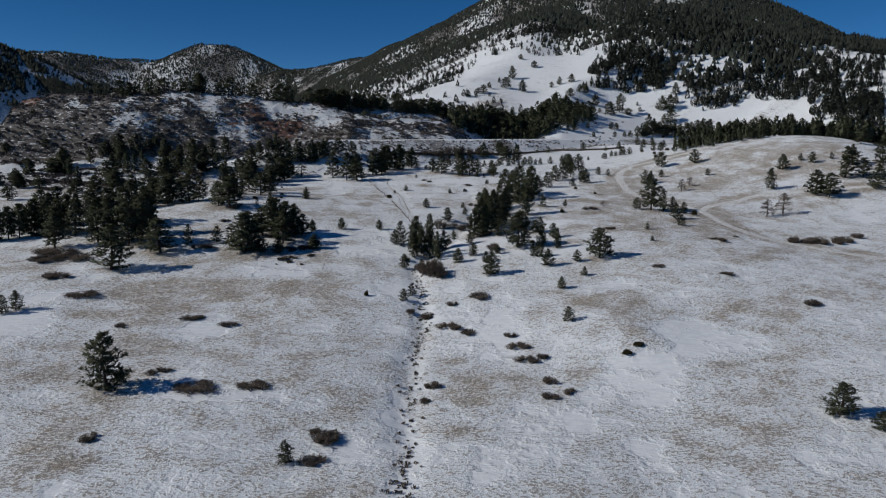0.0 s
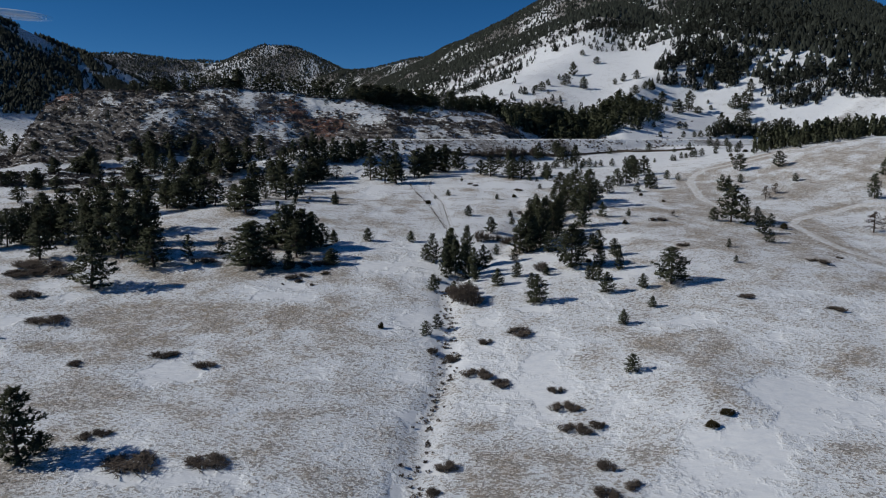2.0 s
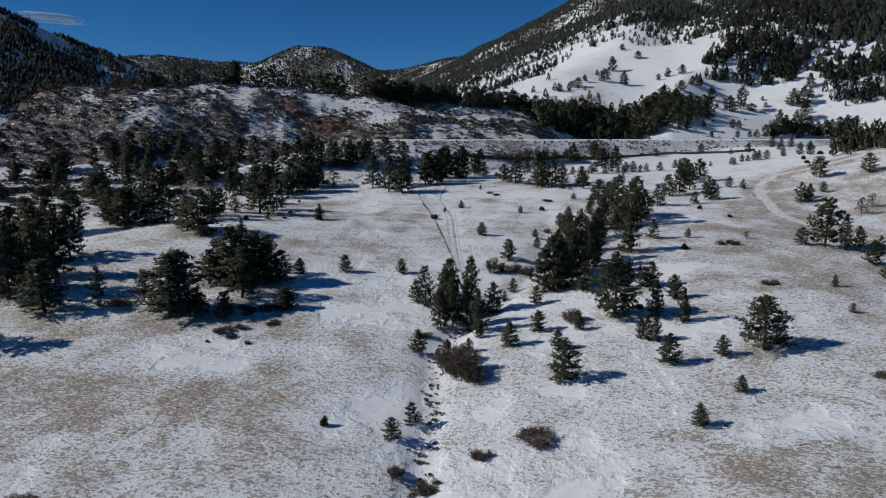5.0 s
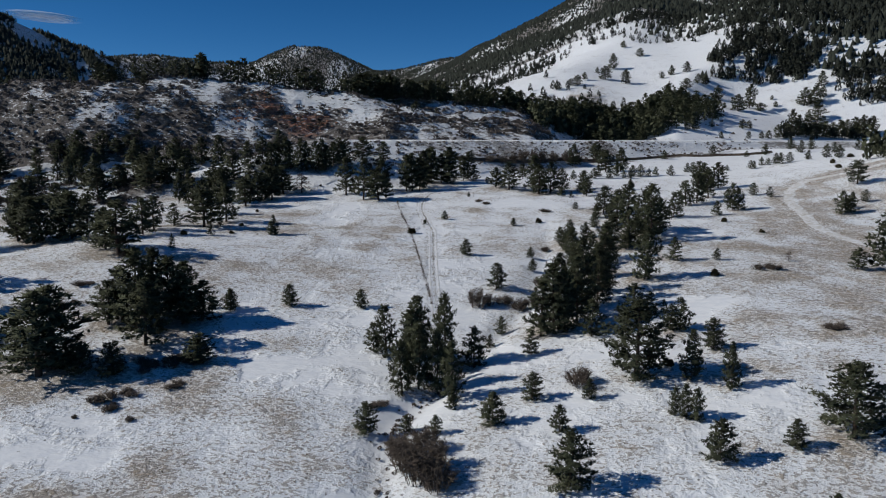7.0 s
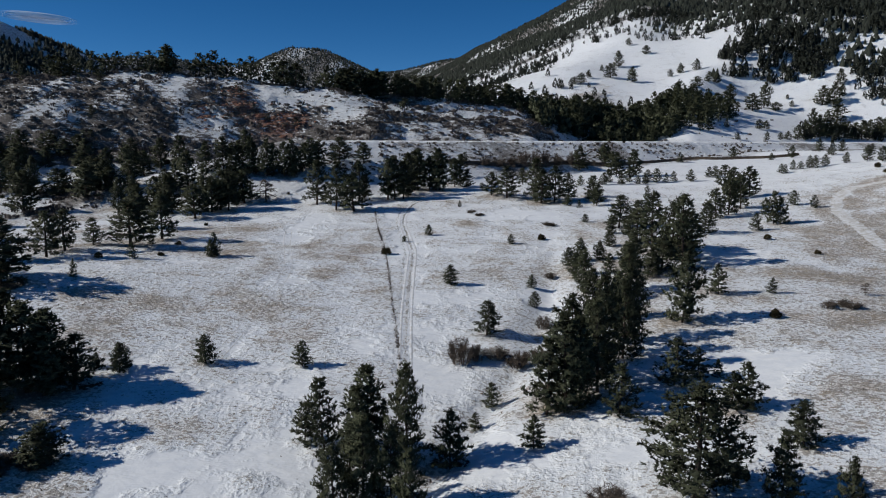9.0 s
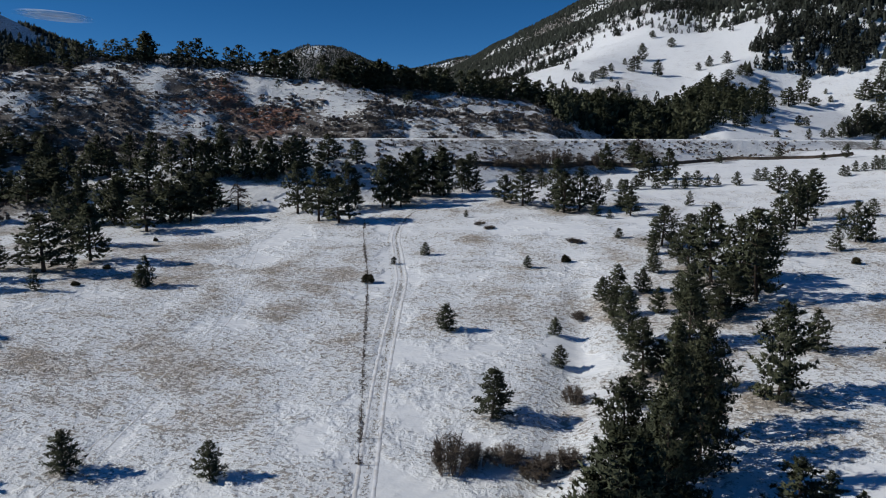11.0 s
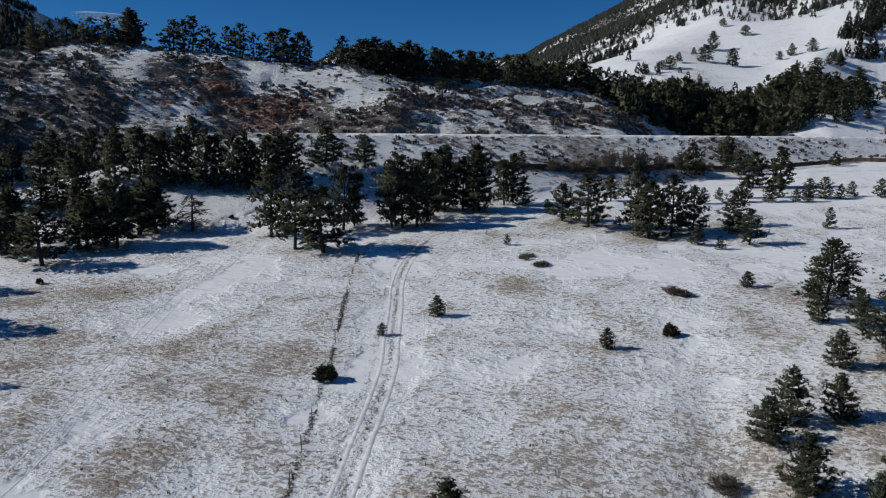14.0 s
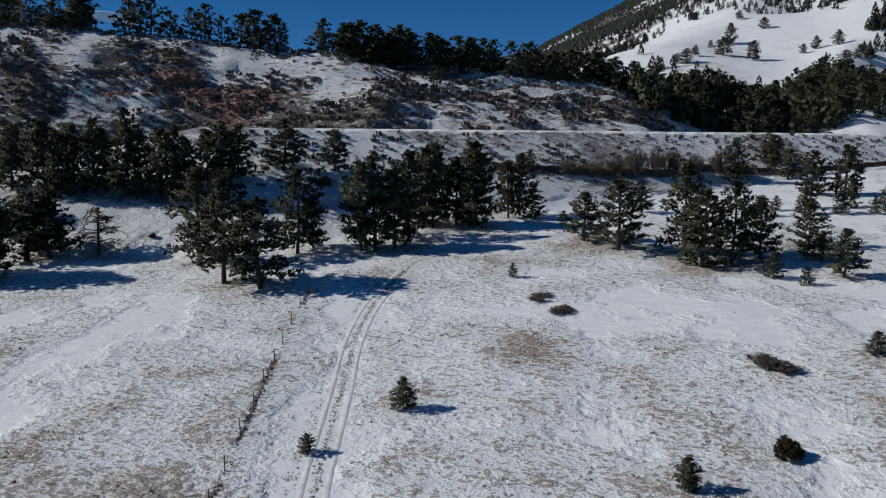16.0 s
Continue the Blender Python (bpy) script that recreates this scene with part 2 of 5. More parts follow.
GROVES["pines of the near wood"] = [
    (-92.4, 102.7, 13.0, 12.8), (-82.9, 120.4, 10.6, 12.4), (-105.7, 132.9, 14.2, 9.8), (-100.6, 131.5, 15.0, 10.5), (-94.6, 128, 15.3, 10.4), (-91.6, 130.8, 15.0, 9.7),
    (-92.2, 142.1, 14.7, 9.2), (-109.1, 153.4, 14.0, 10.8), (-102.8, 152, 14.0, 10.8), (-113.4, 152.3, 13.5, 9.8), (-96.8, 157.8, 13.0, 9.0), (-116.6, 143.6, 12.1, 9.4),
    (-122.3, 145.4, 11.7, 9.5), (-126.7, 145.5, 11.2, 8.5), (-117.1, 127.3, 11.4, 8.7), (-144.6, 159.5, 7.5, 6.4), (-139.2, 157, 8.6, 7.4), (-134.8, 157.4, 9.9, 8.4),
    (-129.9, 158.7, 11.6, 9.5), (-71.1, 178.5, 12.1, 13.8), (-76, 182.6, 9.4, 9.6), (-74.4, 199.5, 9.2, 8.0), (-74.3, 206.5, 8.6, 7.3), (-71.8, 213.9, 6.0, 5.7),
    (-63.7, 214.5, 10.0, 11.0), (-60.8, 225, 10.6, 9.5), (-72.3, 240.3, 10.3, 8.3), (-104.1, 195.7, 10.8, 8.3), (-97.3, 194.5, 10.6, 8.0), (-93, 194.4, 10.1, 7.6),
    (-89.6, 193.9, 11.3, 10.3), (-85.9, 193.6, 10.0, 7.5), (-97.7, 191.3, 11.2, 10.6), (-105.1, 199, 10.0, 9.5),
    (-142.6, 138.4, 10.7, 7.9), (-140.1, 140.4, 11.2, 7.1), (-137.2, 141.7, 10.5, 6.8), (-134.2, 142.8, 11.3, 7.2), (-131.4, 145.2, 10.7, 7.3), (-121.1, 150.3, 12.4, 8.3), (-95.0, 140.9, 13.8, 8.0), (-140.7, 178.0, 10.4, 9.2), (-136.6, 182.8, 11.0, 9.3), (-130.0, 181.9, 11.0, 9.8), (-123.8, 184.8, 11.1, 9.9), (-115.4, 182.0, 11.0, 9.8), (-110.3, 185.6, 10.7, 9.4),
]
GROVES["pines of the thicket"] = [
    (-56.1, 121.8, 12.5, 14.0), (-50.6, 139.4, 13.1, 10.6), (-53.9, 140.9, 9.6, 8.5), (-46, 142.3, 11.7, 10.1), (-49, 143.8, 12.5, 9.4), (-40.9, 143.8, 7.2, 7.1),
    (-43.6, 141.7, 9.3, 7.4), (-55.9, 139.6, 7.7, 7.4), (-43, 142.6, 10.9, 7.5), (-46.2, 131.8, 10.9, 10.3),
    (-57, 119.1, 12.4, 14.4),
]
GROVES["pines of the near wood, young"] = [
    (-43.6, 210, 5.0, 3.6),
    (-76.2, 128.7, 6.7, 3.9), (-68, 131.8, 5.3, 3.9), (-51.6, 120.1, 4.7, 4.8), (-37.5, 150.5, 3.7, 3.3), (-35.4, 126.6, 4.6, 5), (-46, 120.6, 5, 3.1),
    (-57.9, 201.9, 3.3, 2.4), (-37.4, 149.3, 4.1, 3.6), (-41.1, 150.4, 2.2, 2), (-36, 126.4, 3.9, 4.9), (-46.9, 119.3, 5.2, 4), (-61.3, 184.6, 3.5, 1.9),
    (-60.2, 217.5, 3.7, 2.2),
]
GROVES["pines of the far hollow"] = [
    (-196.9, 264.5, 6.5, 8.8), (-182, 255, 8.1, 10.0), (-170.6, 251.9, 5.9, 9.9), (-185.2, 304.1, 8.5, 9.8), (-140.5, 260.3, 8.2, 9.8), (-144.9, 249.1, 6.9, 8.8),
    (-117.6, 240.9, 9.4, 10.9), (-103.9, 219.5, 9.5, 11.0), (-122.8, 229.8, 8.7, 9.3), (-150.6, 242.3, 6.6, 8.8), (-171.4, 220.3, 6.3, 8.1), (-124.6, 322.5, 9.8, 11.0),
    (-111.8, 338.7, 9.8, 10.0), (-155.7, 326, 9.4, 11.0), (-187.3, 322.4, 9.7, 11.0),
]
GROVES["scattered pines on the near slope"] = [
    (-67.9, 21, 11, 9.2),
]
GROVES["scattered pines on the near slope, young"] = [
    (-66.3, 24, 3.4, 3.1), (-32.3, -9.1, 3.7, 3.1), (-104.5, 69.4, 4.8, 4.3), (-106.3, 66.5, 4.5, 4), (-9.2, 75.2, 3.3, 3), (28.9, 50.8, 3.6, 3.2),
    (-6.5, 80.4, 3.2, 2.9),
]
GROVES["scattered pines on the near slope, junipers"] = [
    (39.4, 32.8, 1.1, 2.5), (35.7, 29.5, 1.4, 2.2), (-19.1, 77.4, 1.7, 1.4),
]
GROVES["scattered pines on the near slope, young, close by"] = [
    (17.1, 91.3, 6.7, 6), (35.2, 95.5, 5.1, 4.6), (9.6, 107.2, 4.4, 4), (15.4, 113.9, 4, 3.6), (44.8, 97.2, 3.6, 3.2), (33.9, 75.2, 3.3, 3),
    (43.1, 84.8, 2.6, 2.3),
]
GROVES["scattered pines on the near slope, close by"] = [
    (63.4, -1.3, 5.9, 6.2), (66.7, -8.2, 3.4, 3.6),
    (52.3, 98.9, 9.1, 9.1),
]
GROVES["pines along the creek, young"] = [
    (-6.4, 131.8, 8.3, 5), (-8.9, 133.3, 4.7, 3.5), (7.8, 130.8, 6.7, 5.5), (13.2, 145.9, 3.4, 2.8), (10.9, 140, 2.3, 2.1), (17.2, 131.9, 3.8, 3.4),
]
GROVES["pines along the creek"] = [
    (-1.5, 130.9, 10.4, 4.9), (-2.3, 130.3, 8.3, 4.2),
]
GROVES["pines along the creek, close by"] = [
    (3.2, 129.1, 11.8, 5.2), (2, 121, 9.8, 4.4), (-0.8, 120.8, 9.9, 5.2), (-3.1, 119, 7.7, 4.3), (-2.5, 124.1, 7, 3.7), (13.5, 168.3, 5.5, 5.5),
]
GROVES["pines along the creek, young, close by"] = [
    (4.1, 116.5, 8.4, 4.2), (4.2, 113.1, 2.5, 2.2), (-13.4, 154.2, 3.7, 3.3), (-7.2, 107, 4.1, 3.7), (-1.8, 107, 2.7, 2.3), (2, 105.6, 2.5, 2.2),
    (17.9, 103.8, 3.5, 3.1), (7.7, 193.8, 3.8, 3.4),
]
GROVES["small trees of the meadow, young, close by"] = [
    (1.8, 239.4, 2.7, 2.4), (-4, 231.6, 1.5, 1.4), (22, 229, 2.3, 2.1), (23.3, 194, 2.6, 2.3), (22.8, 183.8, 2.9, 2.6),
]
GROVES["small trees of the meadow, junipers"] = [
    (-7.1, 217.8, 2.1, 2.8), (29.8, 234.1, 1.7, 2.3),
]
GROVES["pines of the creekside grove"] = [
    (19.7, 140.3, 9.7, 5.3), (22.1, 140.7, 12.3, 6.1), (24.1, 141.7, 11.2, 6.1), (52.8, 217.3, 13.2, 9), (55.2, 211.4, 12.1, 8.6), (55.9, 204.8, 14.4, 8.4),
    (60.7, 216.4, 8.9, 7.2),
]
GROVES["pines of the creekside grove, close by"] = [
    (26.8, 145.1, 11.9, 6.4), (24.6, 151.1, 11.3, 6.1), (28.5, 150.2, 13.8, 6.6), (32.4, 155.6, 10.9, 6), (34.5, 161.1, 11.4, 6.2), (51.2, 245, 8.4, 8.2),
    (51.3, 225.8, 9.9, 7.4), (31, 118.8, 11.6, 10.2), (33, 189.1, 8.2, 4.2), (32.4, 178.1, 7.5, 5), (37.3, 181.8, 5.2, 4.7), (40.1, 185.9, 8.9, 6),
    (36.4, 172.8, 5.7, 4.6), (30.1, 170.1, 3.9, 3.6), (44.3, 199.3, 7.6, 6.4), (50.1, 200.5, 6.7, 6.6), (47.1, 195.9, 4.8, 4.6),
]
GROVES["pines of the creekside grove, young"] = [
    (28, 137.6, 6.2, 5.1), (69.9, 234.6, 7.4, 6.7), (36.7, 145.2, 6.1, 5.5), (40.4, 147.1, 3.9, 3.5), (43, 137.6, 5.5, 5), (41.4, 137.7, 4.4, 4),
    (42.8, 146.8, 2.5, 2.2), (55.2, 182.1, 5.3, 4.8), (64.6, 182.1, 2.7, 2.4),
]
GROVES["pines of the creekside grove, young, close by"] = [
    (44.8, 168.8, 11, 6.9), (38.7, 117.7, 7.1, 4.3), (45.6, 128.2, 4.9, 4.3), (43.1, 113.6, 6.3, 3.1), (33.1, 106.7, 4, 2), (34.4, 105.7, 4.6, 2.3),
    (35.6, 104.9, 4.4, 2.2), (23.2, 112.8, 2.9, 2.4), (35.6, 211.9, 5, 3.8), (32.7, 208.6, 4, 3.6), (32.9, 200.8, 4.9, 4.2), (40.1, 212.4, 4, 3.6),
    (44.4, 223.7, 3.9, 3.5), (39.8, 201.1, 3.9, 3.4), (43.7, 204.1, 5.5, 3.4), (34.8, 179.7, 4, 3.6), (47.8, 238.1, 3.9, 3.5), (51.8, 236.3, 4.5, 3.6),
]
GROVES["pines of the creekside grove, junipers"] = [
    (36.7, 122.4, 1.5, 2.1), (59.6, 168.8, 1.8, 2.1), (82.2, 226.8, 1.7, 1.8), (87.2, 212.5, 1.1, 1.7),
]
GROVES["pines of the creekside grove, dead"] = [
    (80.4, 181, 2.2, 2.6),
]
GROVES["pines on the far slope, young"] = [
    (103.5, 315.9, 8, 7.2), (94.1, 257.5, 4.7, 4.2), (91.2, 245.1, 8.5, 4.9), (93, 244.6, 6.9, 4.9), (84, 238, 4.3, 3.9), (107.3, 269.9, 4.3, 3.9),
    (111.1, 264.5, 3.5, 3.1), (118.8, 233, 6.7, 6), (122.4, 234.7, 5.9, 5), (54.7, 300.1, 7.1, 6.4), (66.5, 333.3, 4.9, 4.4), (74.5, 334, 5.7, 4.7),
    (81.2, 333.7, 4.6, 4.1), (84.4, 332.1, 5.3, 4.5), (87.7, 331.9, 3.5, 3.1), (91.5, 334.7, 3.8, 3.4), (97.3, 333.1, 4.4, 4), (107, 341.6, 4, 3.6),
    (109.1, 340.6, 4.4, 4), (122.4, 336.8, 2.5, 2.2), (71.7, 297.3, 4.1, 3), (132.7, 336.8, 3.6, 3.2), (133.7, 335.7, 3.4, 3.1), (139.8, 343.5, 3.8, 3.4),
]
GROVES["pines on the far slope, young 2"] = [
    (142, 341.7, 3.1, 2.8), (145.1, 341.1, 4.7, 4.2), (146.2, 338.6, 4.9, 3.9), (150.7, 340.2, 4.5, 4), (112.6, 397.7, 4.7, 4.2), (142, 411.6, 5.6, 5),
    (154.6, 398.2, 3.2, 2.9), (166, 403, 5.6, 5), (184.8, 416.1, 6.2, 5.3), (183.1, 400.9, 6.3, 4.5), (196.6, 417.6, 5.7, 5), (158.6, 340.1, 4.2, 3.8),
    (188.7, 377.7, 5, 4.5), (216.8, 409.1, 5.3, 4.7), (101.8, 169, 9.3, 5.7), (107.8, 174.4, 5.5, 4.7), (100.5, 154.3, 5.9, 4.9), (108.9, 166.2, 4.5, 4),
    (97.1, 141.4, 4.2, 3.8), (80.3, 132, 2.5, 2.2), (75.5, 115.3, 1.9, 1.7), (124.2, 239.8, 3.8, 3.4), (132.4, 245.6, 3.9, 3.5), (153.5, 238.1, 3.7, 3.3),
]
GROVES["pines on the far slope, young 3"] = [
    (204.5, 231, 5.6, 5), (201.3, 235.9, 3.7, 3.3), (216.2, 233.4, 3.4, 3.1), (158.4, 264.3, 7.5, 6.8),
]
GROVES["pines on the far slope"] = [
    (96.6, 287.2, 9.9, 7.3), (80, 255.4, 8, 6.6), (85, 260, 10.8, 6.7), (91.7, 268.7, 9.7, 6.8), (102.4, 289.8, 9.4, 7.4), (142.3, 269.3, 7.9, 7.9),
    (74.3, 382, 8.8, 6.8), (79.7, 350, 10.6, 8.4), (165.6, 338.7, 6.1, 4.8), (166.8, 330.5, 5.6, 4.7), (97.9, 172.6, 12.6, 9.8), (92.7, 174.7, 4.7, 4.7),
    (166.6, 201.8, 9.6, 6.2), (179.6, 189, 10.8, 10.8), (182.6, 183.1, 10.4, 10.4), (187.2, 227.9, 7.5, 7.5), (206, 206.8, 14.5, 9), (214.2, 205.7, 8.9, 8.9),
    (209.4, 188.9, 10.5, 10.2), (219.9, 222.5, 9.6, 8.6), (250.6, 260.2, 8.2, 8.2), (235, 220.8, 12.3, 11.3),
]
GROVES["pines on the far slope, junipers"] = [
    (169.6, 326.7, 2.2, 3.1), (157.7, 317.3, 2.5, 2.3), (152.1, 301.6, 2, 2.6), (111.9, 162.6, 2.7, 2.4),
]
GROVES["pines on the far slope, dead"] = [
    (129.2, 213.7, 5.3, 5), (136.5, 220.9, 4.4, 5), (149.3, 162.6, 8.5, 9.3), (140.7, 159.3, 7.1, 8.1),
]
GROVES["pines on the white hillside"] = [
    (143.7, 750.7, 5.6, 5.3), (166.0, 783.5, 15.2, 11.8), (146.2, 722.8, 11.9, 15.4), (162.6, 711.5, 12.7, 11.4), (203.3, 828.7, 8.7, 10.3), (196.1, 873.2, 7.8, 7.8),
    (115.6, 694.9, 9.3, 11.1), (109.8, 695.3, 6.2, 7.4), (125.6, 713.1, 7.4, 6.3), (200.0, 727.3, 6.5, 6.4), (211.5, 737.2, 8.8, 7.8), (225.1, 732.9, 9.8, 9.1),
    (207.2, 675.0, 9.0, 10.7), (185.4, 654.8, 8.8, 10.4), (186.5, 601.3, 13.4, 11.7), (200.0, 665.3, 4.9, 5.9), (222.9, 694.8, 8.3, 8.6), (231.7, 698.8, 8.3, 8.7),
    (236.6, 678.9, 12.1, 12.0), (231.1, 647.3, 4.8, 4.6), (242.1, 645.9, 13.4, 16.0), (259.5, 667.0, 19.9, 9.5), (267.7, 663.7, 6.9, 11.8), (287.3, 688.0, 4.1, 3.7),
    (285.9, 675.9, 5.0, 4.8), (164.3, 529.2, 5.5, 4.6), (171.3, 534.8, 6.3, 7.5), (190.2, 555.8, 4.9, 4.9), (185.9, 523.9, 4.6, 4.6), (217.5, 569.6, 6.7, 7.0),
    (224.2, 574.5, 6.0, 6.1), (209.5, 536.8, 5.6, 3.8), (221.8, 544.7, 4.8, 4.8), (229.4, 551.8, 5.7, 6.8), (239.6, 559.9, 10.0, 6.9), (246.3, 563.5, 5.8, 6.0),
    (333.9, 695.0, 13.4, 11.0), (308.3, 671.2, 15.0, 14.3), (316.3, 668.5, 16.9, 15.4), (327.7, 678.1, 10.1, 8.4), (307.5, 643.8, 16.3, 14.8), (301.1, 646.4, 9.6, 8.0),
    (257.0, 576.7, 18.8, 11.2), (264.1, 581.7, 15.5, 11.3), (270.6, 583.0, 13.0, 11.3), (277.6, 587.4, 11.3, 10.4), (283.4, 589.0, 11.4, 10.4), (289.6, 591.5, 12.3, 10.5),
    (297.1, 595.5, 11.5, 10.5), (305.8, 603.4, 13.4, 11.7), (316.1, 611.5, 13.6, 11.9), (322.7, 611.9, 15.5, 13.0), (327.9, 609.6, 17.2, 12.9), (333.5, 608.2, 16.3, 12.9),
]

# ---- materials ----
def material(name, rough_=0.9):
    m = bpy.data.materials.new(name)
    m.use_nodes = True
    n, l = m.node_tree.nodes, m.node_tree.links
    b = n["Principled BSDF"]
    b.inputs["Roughness"].default_value = rough_
    b.inputs["Specular IOR Level"].default_value = 0.2
    return m, n, l, b


def math_node(n, l, op, a, b=None, clamp=False):
    q = n.new("ShaderNodeMath")
    q.operation, q.use_clamp = op, clamp
    for k, v in enumerate((a, b)):
        if v is None:
            continue
        if isinstance(v, (int, float)):
            q.inputs[k].default_value = v
        else:
            l.new(v, q.inputs[k])
    return q.outputs[0]


def noise_node(n, l, scale, detail=4, rough_=0.55, vec=None):
    q = n.new("ShaderNodeTexNoise")
    q.inputs["Scale"].default_value, q.inputs["Detail"].default_value, q.inputs["Roughness"].default_value = scale, detail, rough_
    if vec is not None:
        l.new(vec, q.inputs["Vector"])
    return q.outputs["Fac"]


def step_node(n, l, v, low, high):
    q = n.new("ShaderNodeMapRange")
    q.interpolation_type = "SMOOTHSTEP"
    q.inputs["From Min"].default_value, q.inputs["From Max"].default_value = low, high
    l.new(v, q.inputs["Value"])
    return q.outputs[0]


def mix_node(n, l, fac, a, b):
    q = n.new("ShaderNodeMix")
    q.data_type = "RGBA"
    for k, v in ((0, fac), (6, a), (7, b)):
        if isinstance(v, tuple):
            q.inputs[k].default_value = (*v, 1)
        elif isinstance(v, (int, float)):
            q.inputs[k].default_value = v
        else:
            l.new(v, q.inputs[k])
    return q.outputs[2]


def bump_node(n, l, b, height, distance, strength=1.0):
    q = n.new("ShaderNodeBump")
    q.inputs["Distance"].default_value, q.inputs["Strength"].default_value = distance, strength
    l.new(height, q.inputs["Height"])
    l.new(q.outputs[0], b.inputs["Normal"])


def plain(name, colour, other, scale, rough_=0.9, bumpy=0.02, spread=0.25, leafy=False):
    """A surface between two colours, mottled, each object a little lighter or darker."""
    m, n, l, b = material(name, rough_)
    co = n.new("ShaderNodeTexCoord").outputs["Object"]
    f = noise_node(n, l, scale, 5, 0.6, co)
    c = mix_node(n, l, step_node(n, l, f, 0.35, 0.65), colour, other)
    hsv = n.new("ShaderNodeHueSaturation")
    info = n.new("ShaderNodeObjectInfo")
    l.new(math_node(n, l, "ADD", math_node(n, l, "MULTIPLY", info.outputs["Random"], 2 * spread), 1 - spread), hsv.inputs["Value"])
    l.new(c, hsv.inputs["Color"])
    if leafy:
        shade = n.new("ShaderNodeHueSaturation")
        isle = n.new("ShaderNodeNewGeometry").outputs["Random Per Island"]
        l.new(math_node(n, l, "ADD", math_node(n, l, "MULTIPLY", math_node(n, l, "POWER", isle, 1.4), 0.75), 0.70), shade.inputs["Value"])
        l.new(hsv.outputs[0], shade.inputs["Color"])
        hsv = shade
    l.new(hsv.outputs[0], b.inputs["Base Color"])
    bump_node(n, l, b, f, bumpy)
    return m


NEEDLES = plain("pine_needles", (0.044, 0.052, 0.031), (0.082, 0.087, 0.049), 3.0, 0.75, 0.02, 0.22, True)
# far forests: needles darkened, the stands' own shade mixed into the colour
SHADED_NEEDLES = plain("shaded_needles", (0.022, 0.026, 0.021), (0.036, 0.041, 0.031), 0.3, 0.85, 0.02, 0.2, True)
JUNIPER_LEAF = plain("juniper_leaf", (0.050, 0.045, 0.020), (0.085, 0.065, 0.030), 5.0, 0.8, 0.02, 0.25)
BARK = plain("pine_bark", (0.070, 0.050, 0.038), (0.035, 0.028, 0.025), 7.0, 0.95, 0.05, 0.15)
TWIG = plain("bare_twig", (0.150, 0.118, 0.092), (0.085, 0.070, 0.060), 4.0, 0.95, 0.02, 0.25)
SCRUB_TWIG = plain("scrub_twig", (0.130, 0.108, 0.094), (0.070, 0.060, 0.054), 0.4, 0.95, 0.02, 0.2, True)
POST = plain("weathered_wood", (0.17, 0.14, 0.11), (0.09, 0.075, 0.06), 9.0, 0.9, 0.02, 0.2)
RED_ROCK = plain("red_sandstone", (0.36, 0.185, 0.125), (0.20, 0.108, 0.078), 0.5, 0.95, 0.3, 0.2)
GREY_ROCK = plain("grey_rock", (0.16, 0.135, 0.12), (0.08, 0.07, 0.065), 0.9, 0.95, 0.3, 0.2)


